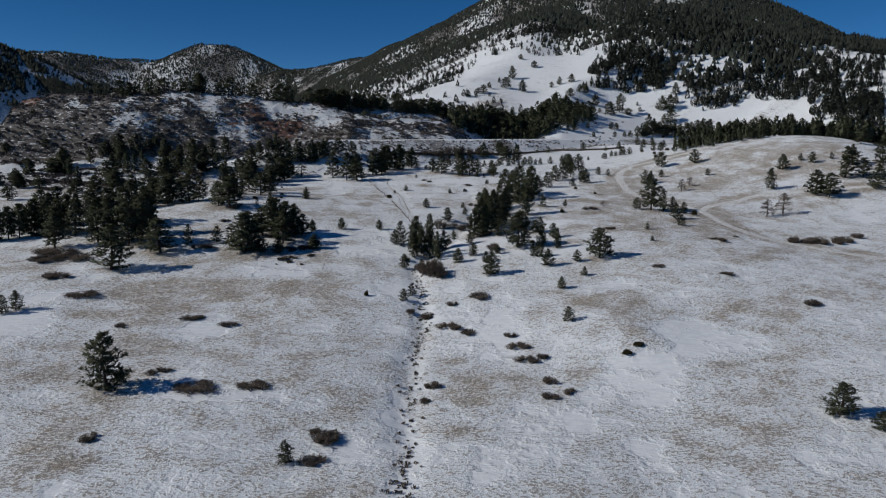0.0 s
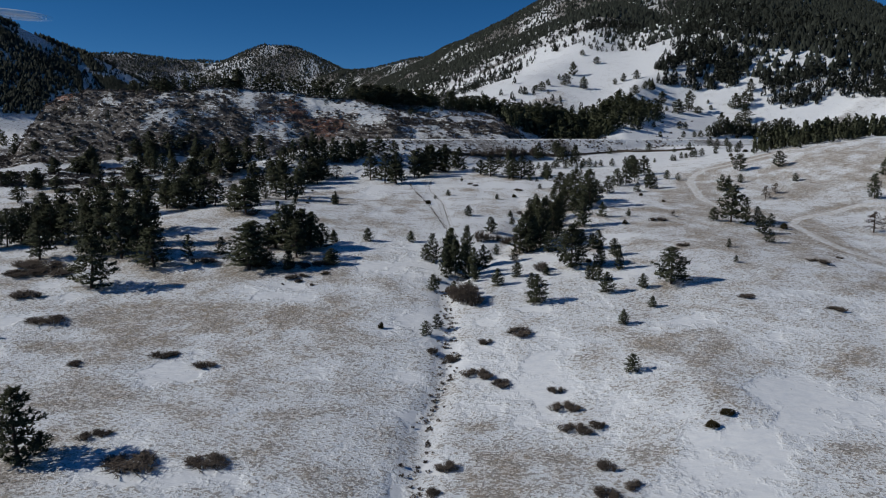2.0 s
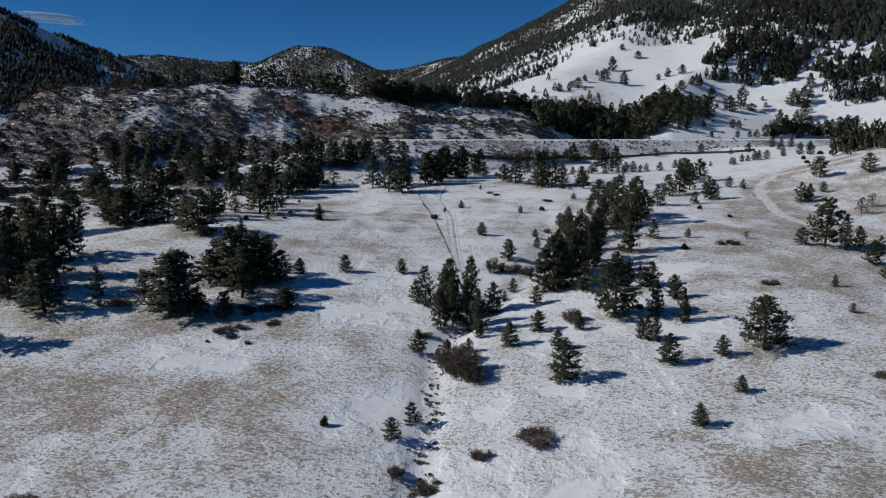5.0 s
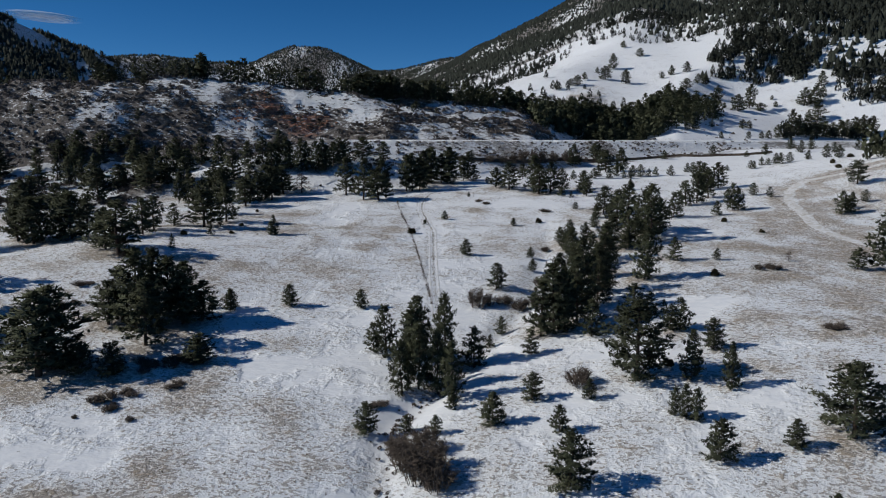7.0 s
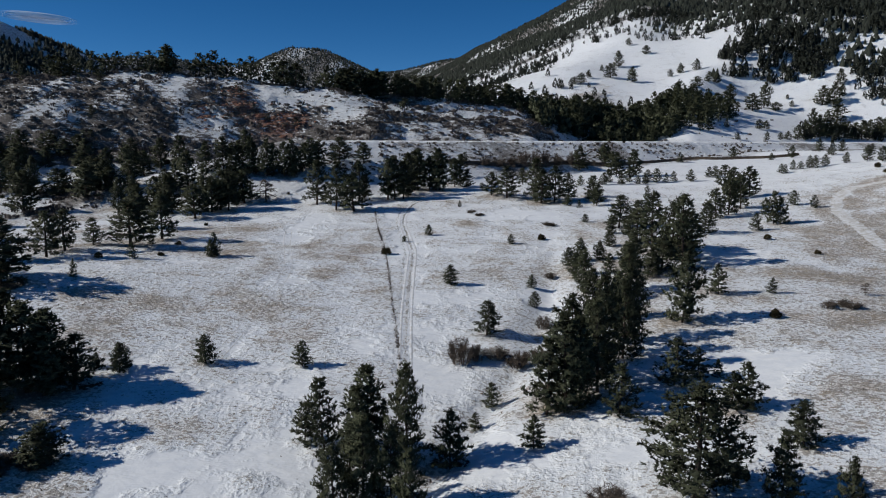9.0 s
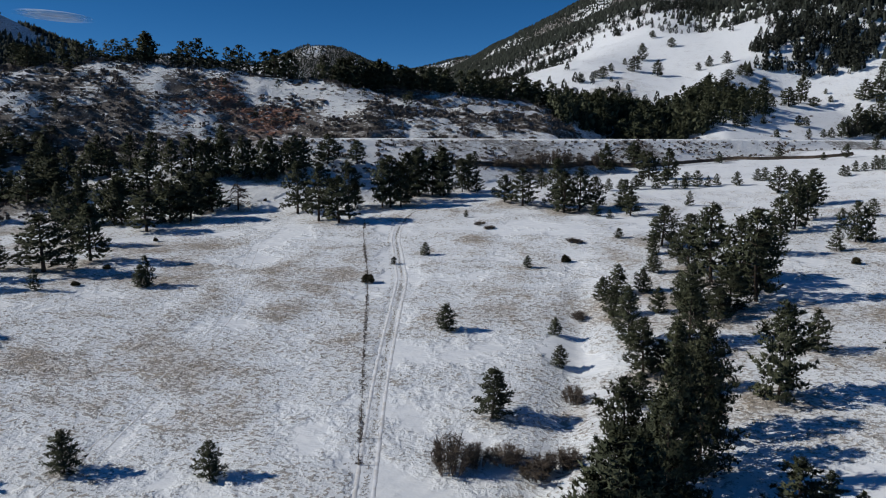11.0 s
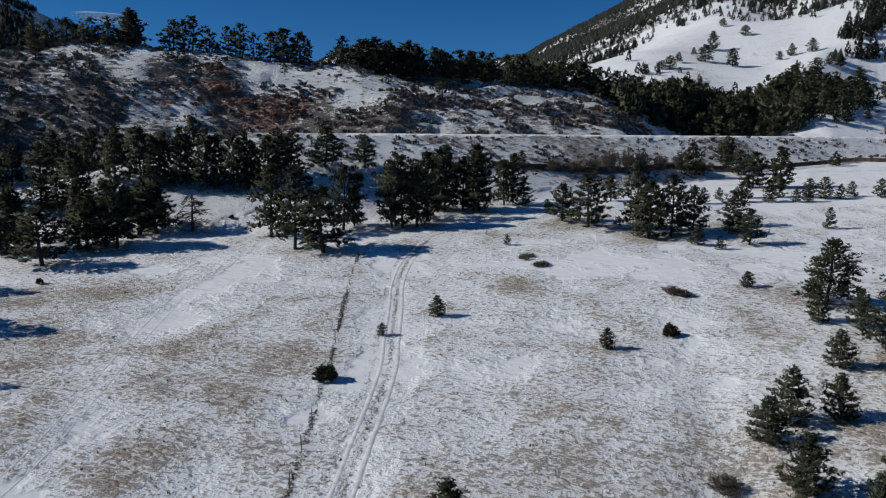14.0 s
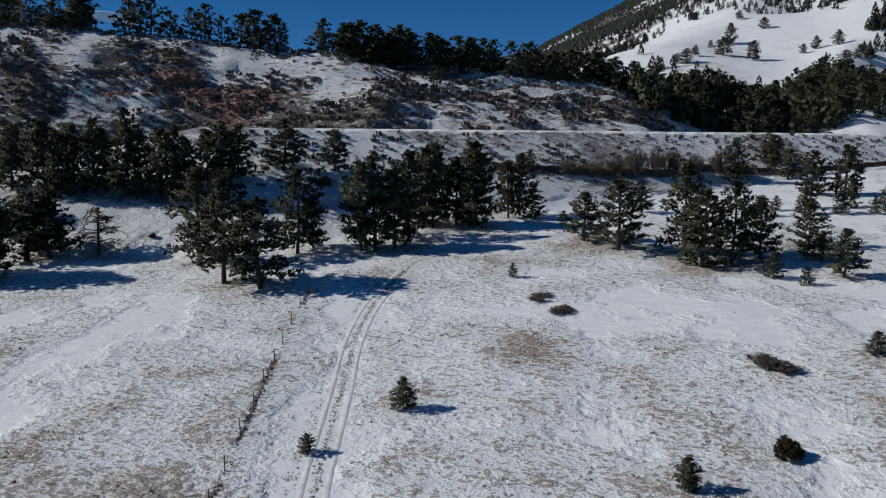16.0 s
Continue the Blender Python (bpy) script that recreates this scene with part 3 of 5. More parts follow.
def ground_material():
    """Thin snow over dry grass: smooth drifts, grain of stalks and painted shade of hollows, straw patches, scrub on
    steep ground.
    """
    m, n, l, b = material("snowy_grassland", 0.85)
    geo = n.new("ShaderNodeNewGeometry")
    pos = geo.outputs["Position"]

    def told(name):
        q = n.new("ShaderNodeAttribute")
        q.attribute_name = name
        return q.outputs["Fac"]

    def sums(*terms):
        total = None
        for v, k in terms:
            w = math_node(n, l, "MULTIPLY", v, k)
            total = w if total is None else math_node(n, l, "ADD", total, w)
        return total

    bare, brush, rust = told("bare"), told("brush"), told("rust")
    # the wind combs stalks and snow into short slanting dashes
    comb = n.new("ShaderNodeMapping")
    comb.inputs["Rotation"].default_value = (0, 0, 0.5)
    comb.inputs["Scale"].default_value = (0.85, 1.2, 1.0)
    l.new(pos, comb.inputs["Vector"])
    dash = comb.outputs[0]
    speck = noise_node(n, l, 1.75, 4, 0.66, dash)
    grit = noise_node(n, l, 4.2, 3, 0.6, pos)
    hummock = noise_node(n, l, 0.62, 4, 0.62, dash)
    mid = noise_node(n, l, 0.13, 7, 0.62, pos)
    wide = noise_node(n, l, 0.035, 5, 0.6, pos)
    tint = noise_node(n, l, 0.42, 4, 0.65, pos)
    tuft = noise_node(n, l, 5.0, 2, 0.6, pos)
    thin = sums((bare, 0.62), (mid, 1.15), (wide, 0.5))
    smooth = step_node(n, l, thin, 0.82, 1.02)
    # stalks and clods in the snow, and shaded hollows painted dark, crowded where it is thin
    v = sums((speck, 1.0), (hummock, 0.45), (grit, 0.40), (thin, 0.29))
    cover = step_node(n, l, v, 1.262, 1.330)
    cover = math_node(n, l, "MULTIPLY", math_node(n, l, "MULTIPLY", cover, smooth), 0.71)
    # brush and broken rock on steep ground, in ledges that follow the slope
    ledge = n.new("ShaderNodeMapping")
    ledge.inputs["Scale"].default_value = (0.7, 0.7, 2.0)
    l.new(pos, ledge.inputs["Vector"])
    clump = noise_node(n, l, 0.45, 6, 0.78, ledge.outputs[0])
    thick = math_node(n, l, "ADD", clump, math_node(n, l, "MULTIPLY", bare, 0.30))
    thick = math_node(n, l, "MULTIPLY", step_node(n, l, thick, 0.655, 0.71), 0.94)
    open_ = math_node(n, l, "SUBTRACT", 1.0, brush)
    cover = math_node(n, l, "ADD", math_node(n, l, "MULTIPLY", cover, open_), math_node(n, l, "MULTIPLY", thick, brush))
    # straw-coloured blades over the barest patches
    veil = math_node(n, l, "MULTIPLY", step_node(n, l, sums((thin, 1.0), (tint, 0.35)), 1.22, 1.72), sums((speck, 0.75), (grit, 0.45)))
    veil = math_node(n, l, "MULTIPLY", veil, math_node(n, l, "SUBTRACT", 1.0, math_node(n, l, "MULTIPLY", brush, 0.75)))
    grass = mix_node(n, l, step_node(n, l, tuft, 0.35, 0.65), (0.145, 0.127, 0.110), (0.320, 0.278, 0.228))
    grass = mix_node(n, l, step_node(n, l, tint, 0.48, 0.66), grass, (0.265, 0.205, 0.135))
    scrub = mix_node(n, l, step_node(n, l, tuft, 0.35, 0.65), (0.080, 0.068, 0.061), (0.165, 0.140, 0.120))
    under = mix_node(n, l, brush, grass, scrub)
    under = mix_node(n, l, rust, under, (0.27, 0.125, 0.080))
    snow = mix_node(n, l, step_node(n, l, hummock, 0.3, 0.7), (0.76, 0.78, 0.81), (0.86, 0.87, 0.88))
    straw = mix_node(n, l, brush, (0.54, 0.425, 0.305), (0.26, 0.235, 0.22))
    lit = mix_node(n, l, veil, snow, straw)
    lit = mix_node(n, l, cover, lit, under)
    # single dark weeds and stones
    weed = noise_node(n, l, 1.15, 2, 0.5, pos)
    dots = math_node(n, l, "MULTIPLY", step_node(n, l, sums((weed, 1.0), (thin, 0.10)), 0.80, 0.84), 0.75)
    l.new(mix_node(n, l, dots, lit, (0.12, 0.105, 0.09)), b.inputs["Base Color"])
    lumpy = sums((smooth, 0.8), (step_node(n, l, thin, 0.9, 1.5), 0.6))
    h = math_node(n, l, "ADD", math_node(n, l, "MULTIPLY", hummock, 0.35), math_node(n, l, "MULTIPLY", sums((speck, 0.85), (grit, 0.28), (hummock, 0.35)), lumpy))
    h = math_node(n, l, "ADD", h, math_node(n, l, "MULTIPLY", math_node(n, l, "MULTIPLY", clump, brush), 5.0))
    bump_node(n, l, b, h, 0.36)
    return m


SNOWY = ground_material()
PACKED = plain("packed_snow", (0.78, 0.79, 0.82), (0.62, 0.60, 0.58), 1.1, 0.7, 0.05, 0.03)
LANE_SNOW = plain("lane_snow", (0.80, 0.80, 0.81), (0.58, 0.55, 0.50), 0.8, 0.7, 0.04, 0.02)
STRAW = plain("dry_grass", (0.24, 0.18, 0.11), (0.13, 0.10, 0.065), 3.0, 0.9, 0.02, 0.2)
# earth of the cut bank, darkened to stand for the cut's shadow
EARTH = plain("shaded_earth", (0.060, 0.047, 0.038), (0.11, 0.085, 0.065), 0.8, 0.95, 0.2, 0.1)
GREY_METAL = plain("painted_metal", (0.55, 0.56, 0.56), (0.45, 0.45, 0.45), 2.0, 0.5, 0.0, 0.05)

# ---- building helpers ----
def mesh_of(name, verts, faces, mat, smooth=False, normals=None):
    me = bpy.data.meshes.new(name)
    me.from_pydata([tuple(v) for v in verts], [], [tuple(f) for f in faces])
    me.materials.append(mat)
    if smooth:
        me.shade_smooth()
    if normals is not None:
        me.shade_smooth()
        me.normals_split_custom_set_from_vertices([tuple(v) for v in normals])
    return me


def thing(name, label, category, group="", at=(0, 0, 0)):
    ob = new(name)
    ob.empty_display_size = 0.3
    ob.location = at
    return tagged(ob, label, category, group)


def piece(name, me, parent, label=""):
    ob = new(name, me)
    ob.parent = parent
    if label:
        ob["label"] = label
    return ob


def grid_lines(start, stop, fine, low, high, growth):
    """Values from low to high, evenly spaced between start and stop and wider and wider beyond."""
    mid = np.arange(start, stop + fine / 2, fine)
    up, step = [], fine
    while (up[-1] if up else stop) < high:
        step *= growth
        up.append((up[-1] if up else stop) + step)
    down, step = [], fine
    while (down[-1] if down else start) > low:
        step *= growth
        down.append((down[-1] if down else start) - step)
    return np.array(down[::-1] + list(mid) + up)


# ---- the ground ----
DRIFTS = [(-9.3, 128.3, 3.4, 3.6), (-6.1, 117.8, 3.4, 3.6), (-3.5, 112.6, 3.4, 3.6), (-0.4, 114.1, 3.4, 3.6), (-8, 124.5, 4, 8), (-2.5, 114, 4, 6), (44, 149, 9, 7), (22, 132, 9, 6), (24, 190, 3, 6), (36, 24, 7, 5), (57, 39, 9, 5), (54.2, 32.8, 12, 6), (31, 17.4, 8, 6), (-59.9, 54.3, 8, 5), (50.1, 74.1, 8, 5), (-49.5, 17.2, 10, 3), (24.7, 263.1, 16, 5), (-19.2, 287, 14, 8), (7.8, 43.6, 6, 10), (-23.4, 124.8, 7, 7), (-45.1, 101.2, 9, 8)]
STRAW_PATCHES = [(-17, 211, 6, 5), (-10, 204, 6, 5), (-21, 205, 6, 5), (-46, 216, 6, 5), (-15, 223, 6, 5), (-20, 230, 6, 5), (-17, 241, 6, 5), (-79, 86, 14, 7), (-50, 84, 9, 8), (38, 66, 5, 4), (-28, 25, 7, 7), (1, 21, 6, 10), (-24, 213, 5, 11), (-3, 207, 4, 7), (-40, 224, 9, 5), (74, 197, 16, 9), (44, 34, 8, 7), (-82, 68, 12, 6),
                 (-26.7, 207.5, 6, 9), (-17.1, 226.5, 5, 7), (-38.7, 220.3, 9, 6), (-20.2, 213.8, 6, 5), (-22.3, 226.5, 5, 5), (-19.3, 237.4, 7, 5), (-13.2, 246.6, 5, 5), (11.7, 254.7, 6, 5), (-21.9, 209, 7, 6), (-19, 175.8, 8, 6), (94.2, 197.1, 14, 12), (99.6, 227.6, 8, 14), (-21.6, 194.9, 8, 6),
                 (76.1, 137.7, 14, 14), (-54.7, 84.2, 20, 10), (-30.7, 27.7, 9, 9), (-5, 4.1, 8, 8), (-0.2, 33.7, 5, 9), (48.2, 61.4, 9, 8), (-48.6, 243, 12, 8), (175.3, 255.8, 35, 25), (213.5, 237.2, 30, 25), (162.6, 220.5, 25, 14), (79.5, 53.7, 12, 8), (60.6, 20.4, 15, 8)]


REDS = [(-91.2, 386.6, 3), (-81.5, 387.2, 3), (-74.5, 384.5, 4), (-66.4, 386.3, 4), (-62.6, 385.9, 3), (-85.2, 390, 2.5), (-68.5, 381.6, 4), (-100.6, 378.2, 2.5), (-90.7, 396.5, 2), (-225.7, 382.5, 5)]


def bareness(x, y):
    """How little snow lies, and how much of what shows is brush."""
    near = np.clip((330 - y) / 40, 0, 1)
    bare = 0.42 + 0.24 * rough(x, y, 34, 3, 31)
    bare = bare + 0.28 * rough(x, y, 8, 3, 35)
    for cx, cy, sx, sy in DRIFTS:
        bare = bare - 0.9 * bump(x, y, cx, cy, sx, sy)
    straw = 0
    for cx, cy, sx, sy in STRAW_PATCHES:
        straw = straw + bump(x, y, cx, cy, sx, sy)
    bare = bare + 0.54 * np.minimum(straw, 1) * (0.8 + 0.7 * rough(x, y, 6, 3, 37))
    lane = np.minimum(along(x, y, [(*p, 0) for p in LANE])[0], along(x, y, [(*p, 0) for p in LANE_FORK])[0])
    bare = bare + 0.85 * np.exp(-((lane - 3.6) / 2.8) ** 2) * (0.75 + 0.8 * rough(x, y, 14, 2, 39))
    bare = bare - 0.22 * np.exp(-(along(x, y, [(*p, 0) for p in OLD_TRACK])[0] / 3.0) ** 2) - 0.25 * np.exp(-(along(x, y, [(*p, 0) for p in TWO_TRACK])[0] / 3.0) ** 2)
    hd, _ = along(x, y, HOGBACK)
    slope = np.clip(1 - hd / 75, 0, 1) ** 0.5
    brush = np.clip(2.2 * slope, 0, 1) * np.clip((y - 300) / 30, 0, 1) * np.clip((85 - 26 * np.clip((-70 - x) / 30, 0, 1) - hd) / 6, 0, 1)
    reach = 85 - 26 * np.clip((-70 - x) / 30, 0, 1)
    brush = brush * np.clip((150 - x) / 30, 0, 1)
    hill = np.clip((hd < reach) * (y > 300), 0, 1) * np.clip((150 - x) / 30, 0, 1) * (0.60 + 0.42 * rough(x, y, 15, 4, 43) + 0.20 * rough(x, y, 45, 2, 44) + 0.30 * np.clip((-110 - x) / 60, 0, 1) + 0.22 * np.clip((hd - 30) / 15, 0, 1) - 0.04 * np.clip((x + 75) / 30, 0, 1))
    bare = np.where(hd < reach, np.maximum(bare * near, hill), bare * near)
    hollow = np.clip((-95 - x) / 20, 0, 1) * np.clip((y - 250) / 12, 0, 1) * np.clip((np.where(x < -225, 500, 365) - y) / 15, 0, 1) * (hd > 40)
    bare = np.where(hollow > 0, np.maximum(bare, hollow * np.clip(0.14 + 0.75 * rough(x, y, 18, 3, 57), 0, 1)), bare)
    brush = np.maximum(brush, hollow)
    s, out = dam_frame(x, y)
    face = (np.abs(out) < 32) & (s > -75) & ((out > 3.5) | (s < -8))
    bare = np.where(face, 0.40 + 0.6 * rough(x, y, 25, 3, 47), bare)
    brush = np.where(face, 0.7, brush)
    top = (np.abs(out) < 3.6) & (s > -8)
    bare = np.where(top, 0, bare)
    far = np.clip((y - 640) / 120, 0, 1)
    wood = np.clip(0.72 + 0.7 * rough(x, y, 110, 5, 51), 0, 1)
    sd, _ = along(x, y, SPUR)
    wood = np.where((sd < 480) & (x > 30) & (y < 1120), wood * 0.12, wood)
    ld, _ = along(x, y, LEFT_HILL)
    wood = np.where(ld < 420, wood * 0.45, wood)
    wood = wood + 0.9 * bump(x, y, 222.7, 678.1, 16, 14)
    bare = bare * (1 - far) + far * wood
    brush = np.maximum(brush * (1 - far), far * np.where((sd < 480) & (x > 30) & (y < 1120), 0.3, 1.0))
    rust = 0
    for cx, cy, size in REDS:
        rust = rust + bump(x, y, cx, cy, 1.25 * size, 1.25 * size)
    bare = np.where(y > 340, bare + 0.25 * rust, bare)
    return np.clip(bare, 0, 0.88), np.clip(brush, 0, 1), np.clip(0.9 * rust, 0, 1)


def build_ground():
    xs = grid_lines(-265, 130, 1.85, -2900, 2900, 1.045)
    ys = grid_lines(-15, 440, 1.85, -700, 4600, 1.03)
    gx, gy = np.meshgrid(xs, ys)
    gz = land(gx, gy)
    verts = np.stack([gx, gy, gz], -1).reshape(-1, 3)
    w, h = len(xs), len(ys)
    i = np.arange((w - 1) * (h - 1))
    a = (i // (w - 1)) * w + i % (w - 1)
    faces = np.stack([a, a + 1, a + w + 1, a + w], -1)
    me = mesh_of("ground", verts.tolist(), faces.tolist(), SNOWY, True)
    maps = [m.reshape(gx.shape).copy() for m in bareness(gx, gy)]
    for rows in GROVES.values():
        for x, y, tall, wide in rows:
            if tall < 4 or y > 330:
                continue
            i0, i1 = np.searchsorted(xs, (x - wide, x + wide))
            j0, j1 = np.searchsorted(ys, (y - wide, y + wide))
            near = np.s_[j0:j1, i0:i1]
            maps[0][near] += 0.5 * bump(gx[near], gy[near], x, y, 0.42 * wide, 0.42 * wide)
    for key, values in zip(("bare", "brush", "rust"), (np.clip(m, 0, 1).ravel() for m in maps)):
        att = me.attributes.new(key, "FLOAT", "POINT")
        att.data.foreach_set("value", values.astype(np.float32))
    return tagged(new("ground", me), "snow-dusted dry grassland rising to wooded hills and mountains", "ground", kind="structure")


build_ground()

# ---- plants ----
def tube(path, radii, sides, verts, faces):
    """A tapered tube along a path, closed at its end, added to the lists."""
    base = len(verts)
    for k, (p, r) in enumerate(zip(path, radii)):
        ahead = Vector(path[min(k + 1, len(path) - 1)]) - Vector(path[max(k - 1, 0)])
        side = ahead.orthogonal().normalized()
        other = ahead.normalized().cross(side)
        for s in range(sides):
            a = 2 * math.pi * s / sides
            verts.append(Vector(p) + side * (r * math.cos(a)) + other * (r * math.sin(a)))
    for k in range(len(path) - 1):
        for s in range(sides):
            a, b = base + k * sides + s, base + k * sides + (s + 1) % sides
            faces.append((a, b, b + sides, a + sides))
    faces.append([base + (len(path) - 1) * sides + s for s in range(sides)])


def tuft(rng, centre, ahead, size, blades, verts, faces, wide=0.2, facing=None):
    """A spray of needles: narrow pointed blades out from one spot, their fronts to one side where that is given."""
    for _ in range(blades):
        way = Vector((rng.gauss(0, 1), rng.gauss(0, 1), rng.gauss(0.3, 0.8))).normalized() * 0.8 + ahead * 0.6
        way.normalize()
        side = way.cross(Vector((rng.gauss(0, 1), rng.gauss(0, 1), rng.gauss(0, 1)))).normalized() * size * wide * rng.uniform(0.8, 1.3)
        back, tip = centre - way * size * 0.25, centre + way * size * rng.uniform(0.7, 1.15)
        if facing is not None and side.cross(way).dot(facing) < 0:
            side = -side
        k = len(verts)
        verts += [back - side, back + side, tip]
        faces.append((k, k + 1, k + 2))


def pine_shape(seed, young, rich):
    """Trunk, limbs and crown of a pine, 1 high and about 1 wide, and the crown's soft outward normals."""
    rng = random.Random(seed)
    tall, width = (10.0, 5.8) if not young else (10.0, 6.2)
    lean = Vector((rng.uniform(-0.35, 0.35), rng.uniform(-0.35, 0.35), 0))
    marks = (0, 0.15, 0.35, 0.55, 0.75, 0.9, 1.0)
    spine = [lean * math.sin(u * 2.6) + Vector((0, 0, u * tall)) for u in marks]

    def stem(u):
        k = min(int(np.searchsorted(marks, u, "right")) - 1, 5)
        return spine[k].lerp(spine[k + 1], (u - marks[k]) / (marks[k + 1] - marks[k]))

    thick = 0.17 if not young else 0.13
    tv, tf, bv, bf, cv, cf, cn = [], [], [], [], [], [], []
    tube([p - Vector((0, 0, 0.25)) if n == 0 else p for n, p in enumerate(spine)],
         [thick * v for v in (1.25, 1.0, 0.85, 0.65, 0.42, 0.2, 0.06)], 8 if rich > 1 else 5, tv, tf)
    low = rng.uniform(0.01, 0.04) if young else rng.uniform(0.04, 0.15)
    limbs = int((30 if young else 40) * (1.25 if rich > 3 else 1 if rich > 1 else 0.6))
    count, big, blades, flat = {1: (2, 0.74, 6, 0.24), 2: (3, 0.52, 6, 0.21), 3: (4, 0.46, 6, 0.19), 4: (6, 0.36, 6, 0.17)}[rich]
    if young:
        count, big = max(2, count - 1), big * 1.25
    turn, blunt = rng.uniform(0, 6.28), rng.uniform(1.6, 2.2) if young else rng.uniform(1.5, 2.7)
    lobes = [(rng.uniform(0, 6.28), rng.uniform(0.15, 0.85), rng.uniform(-0.32, 0.30)) for _ in range(5)]

    def spray(spot, out, reach, u, many):
        way = spot - stem(min(max(spot.z / tall - 0.06, 0), 0.99))
        facing = (way.normalized() + Vector((0, 0, 0.30 + 0.5 * u)) + Vector((rng.gauss(0, 0.22), rng.gauss(0, 0.22), rng.gauss(0, 0.22)))).normalized()
        for _ in range(many):
            at = spot + Vector((rng.gauss(0, 0.24), rng.gauss(0, 0.24), rng.gauss(0.0, 0.17)))
            tuft(rng, at, out * 0.6 + Vector((0, 0, 0.55)), big * rng.uniform(0.8, 1.2), blades, cv, cf, flat, facing)
            cn.extend([facing] * (3 * blades))

    for n in range(limbs):
        u = (n + rng.uniform(0, 1)) / limbs
        h = low + (1 - low) * u
        turn += 2.4 + rng.uniform(-0.5, 0.5)
        out = Vector((math.cos(turn), math.sin(turn), 0))
        full = (1 - u ** blunt) ** 0.85 * (0.80 + 0.20 * min(1, u * 5))
        for a, at, more in lobes:
            full *= 1 + more * math.exp(-((u - at) / 0.16) ** 2) * max(0, math.cos(turn - a))
        reach = max(0.5 * width * full * (rng.uniform(0.86, 1.12) if young else rng.uniform(0.70, 1.18)), 0.22)
        rise = rng.uniform(0.05, 0.35) + 0.65 * u - (0.28 if u < 0.3 and not young else 0)
        root = stem(min(h, 0.985))
        mid = root + out * reach * 0.55 + Vector((0, 0, reach * (0.40 * rise - 0.05)))
        end = root + out * reach + Vector((0, 0, reach * (rise * 0.75 + 0.08)))
        if rich > 1:
            tube([root, mid, end], [0.060 * (1 - 0.6 * u), 0.036, 0.012], 3, bv, bf)
        side = Vector((-out.y, out.x, 0))
        clusters = max(2, int(reach * (3.4 if rich > 3 else 2.9 if rich > 1 else 1.5)))
        first = 0.16 if young else 0.30
        for c in range(clusters):
            k = first + (1 - first) * (c + rng.uniform(0.2, 0.95)) / clusters
            spot = root.lerp(mid, k / 0.55) if k < 0.55 else mid.lerp(end, (k - 0.55) / 0.45)
            fan = 0.32 * reach * (1.15 - 0.5 * k)
            spot = spot + side * rng.uniform(-fan, fan) + Vector((0, 0, rng.gauss(0.03, 0.15)))
            spray(spot, out, reach, u, count)
    for k in range(7):
        spray(stem(rng.uniform(0.88, 0.985)), Vector((rng.gauss(0, 0.3), rng.gauss(0, 0.3), 0)), 0.2, 1.0, max(1, count // 2))
    fit = Matrix.Diagonal((1 / width, 1 / width, 1 / tall))
    return [([fit @ v for v in vs], fs) for vs, fs in ((tv, tf), (bv, bf), (cv, cf))] + [cn]


def juniper_shape(seed):
    """A dense dome of short sprays on a few stems, 1 high and 1 wide."""
    rng = random.Random(seed)
    tv, tf, cv, cf = [], [], [], []
    for n in range(4):
        a = n * 1.6 + rng.uniform(0, 0.6)
        tube([Vector((0, 0, -0.05)), Vector((0.12 * math.cos(a), 0.12 * math.sin(a), 0.35)), Vector((0.25 * math.cos(a), 0.25 * math.sin(a), 0.7))], [0.035, 0.025, 0.008], 5, tv, tf)
    for n in range(230):
        v = Vector((rng.gauss(0, 1), rng.gauss(0, 1), abs(rng.gauss(0, 1)))).normalized()
        r = rng.uniform(0.62, 1.0) * (0.85 + 0.18 * math.sin(3 * v.x + seed) * math.cos(4 * v.y))
        tuft(rng, Vector((v.x * 0.46 * r, v.y * 0.46 * r, 0.08 + v.z * 0.82 * r)), v, 0.13, 6, cv, cf, 0.32)
    return [(tv, tf), (cv, cf)]


def twig_shape(seed, stems, spread, forks, thick):
    """Bare stems out of one stool, forking twice: a leafless shrub, 1 high and 1 wide."""
    rng = random.Random(seed)
    sv, sf, tv, tf = [], [], [], []
    lobes = [(rng.uniform(-0.30, 0.30), rng.uniform(-0.30, 0.30), rng.uniform(0.16, 0.30), rng.uniform(0.65, 1.0)) for _ in range(6)] if stems > 60 else [(0, 0, 0.5, 1.0)]
    for n in range(stems):
        cx, cy, size, high = lobes[n % len(lobes)]
        a, lean = rng.uniform(0, 6.28), spread * math.sqrt(rng.uniform(0.02, 1)) * rng.uniform(0.8, 1.15)
        root = Vector((cx + 0.5 * size * lean * math.cos(a), cy + 0.5 * size * lean * math.sin(a), -0.02))
        top = Vector((cx + size * lean * math.cos(a), cy + size * lean * math.sin(a), high * rng.uniform(0.65, 1.0) * math.sqrt(max(0.12, 1 - 0.8 * lean ** 2))))
        mid = root.lerp(top, 0.5) + Vector((rng.gauss(0, 0.03), rng.gauss(0, 0.03), 0.05))
        tube([root, mid, top], [thick, thick * 0.7, thick * 0.25], 3, sv, sf)
        for _ in range(forks):
            k = rng.uniform(0.25, 0.95)
            spot = root.lerp(mid, k * 2) if k < 0.5 else mid.lerp(top, k * 2 - 1)
            way = Vector((rng.gauss(0, 1), rng.gauss(0, 1), rng.gauss(0.6, 0.6))).normalized() * rng.uniform(0.10, 0.22)
            side = way.cross(Vector((rng.gauss(0, 1), rng.gauss(0, 1), 1))).normalized() * thick * 0.9
            b = len(tv)
            tv += [spot - side, spot + side, spot + way]
            tf.append((b, b + 1, b + 2))
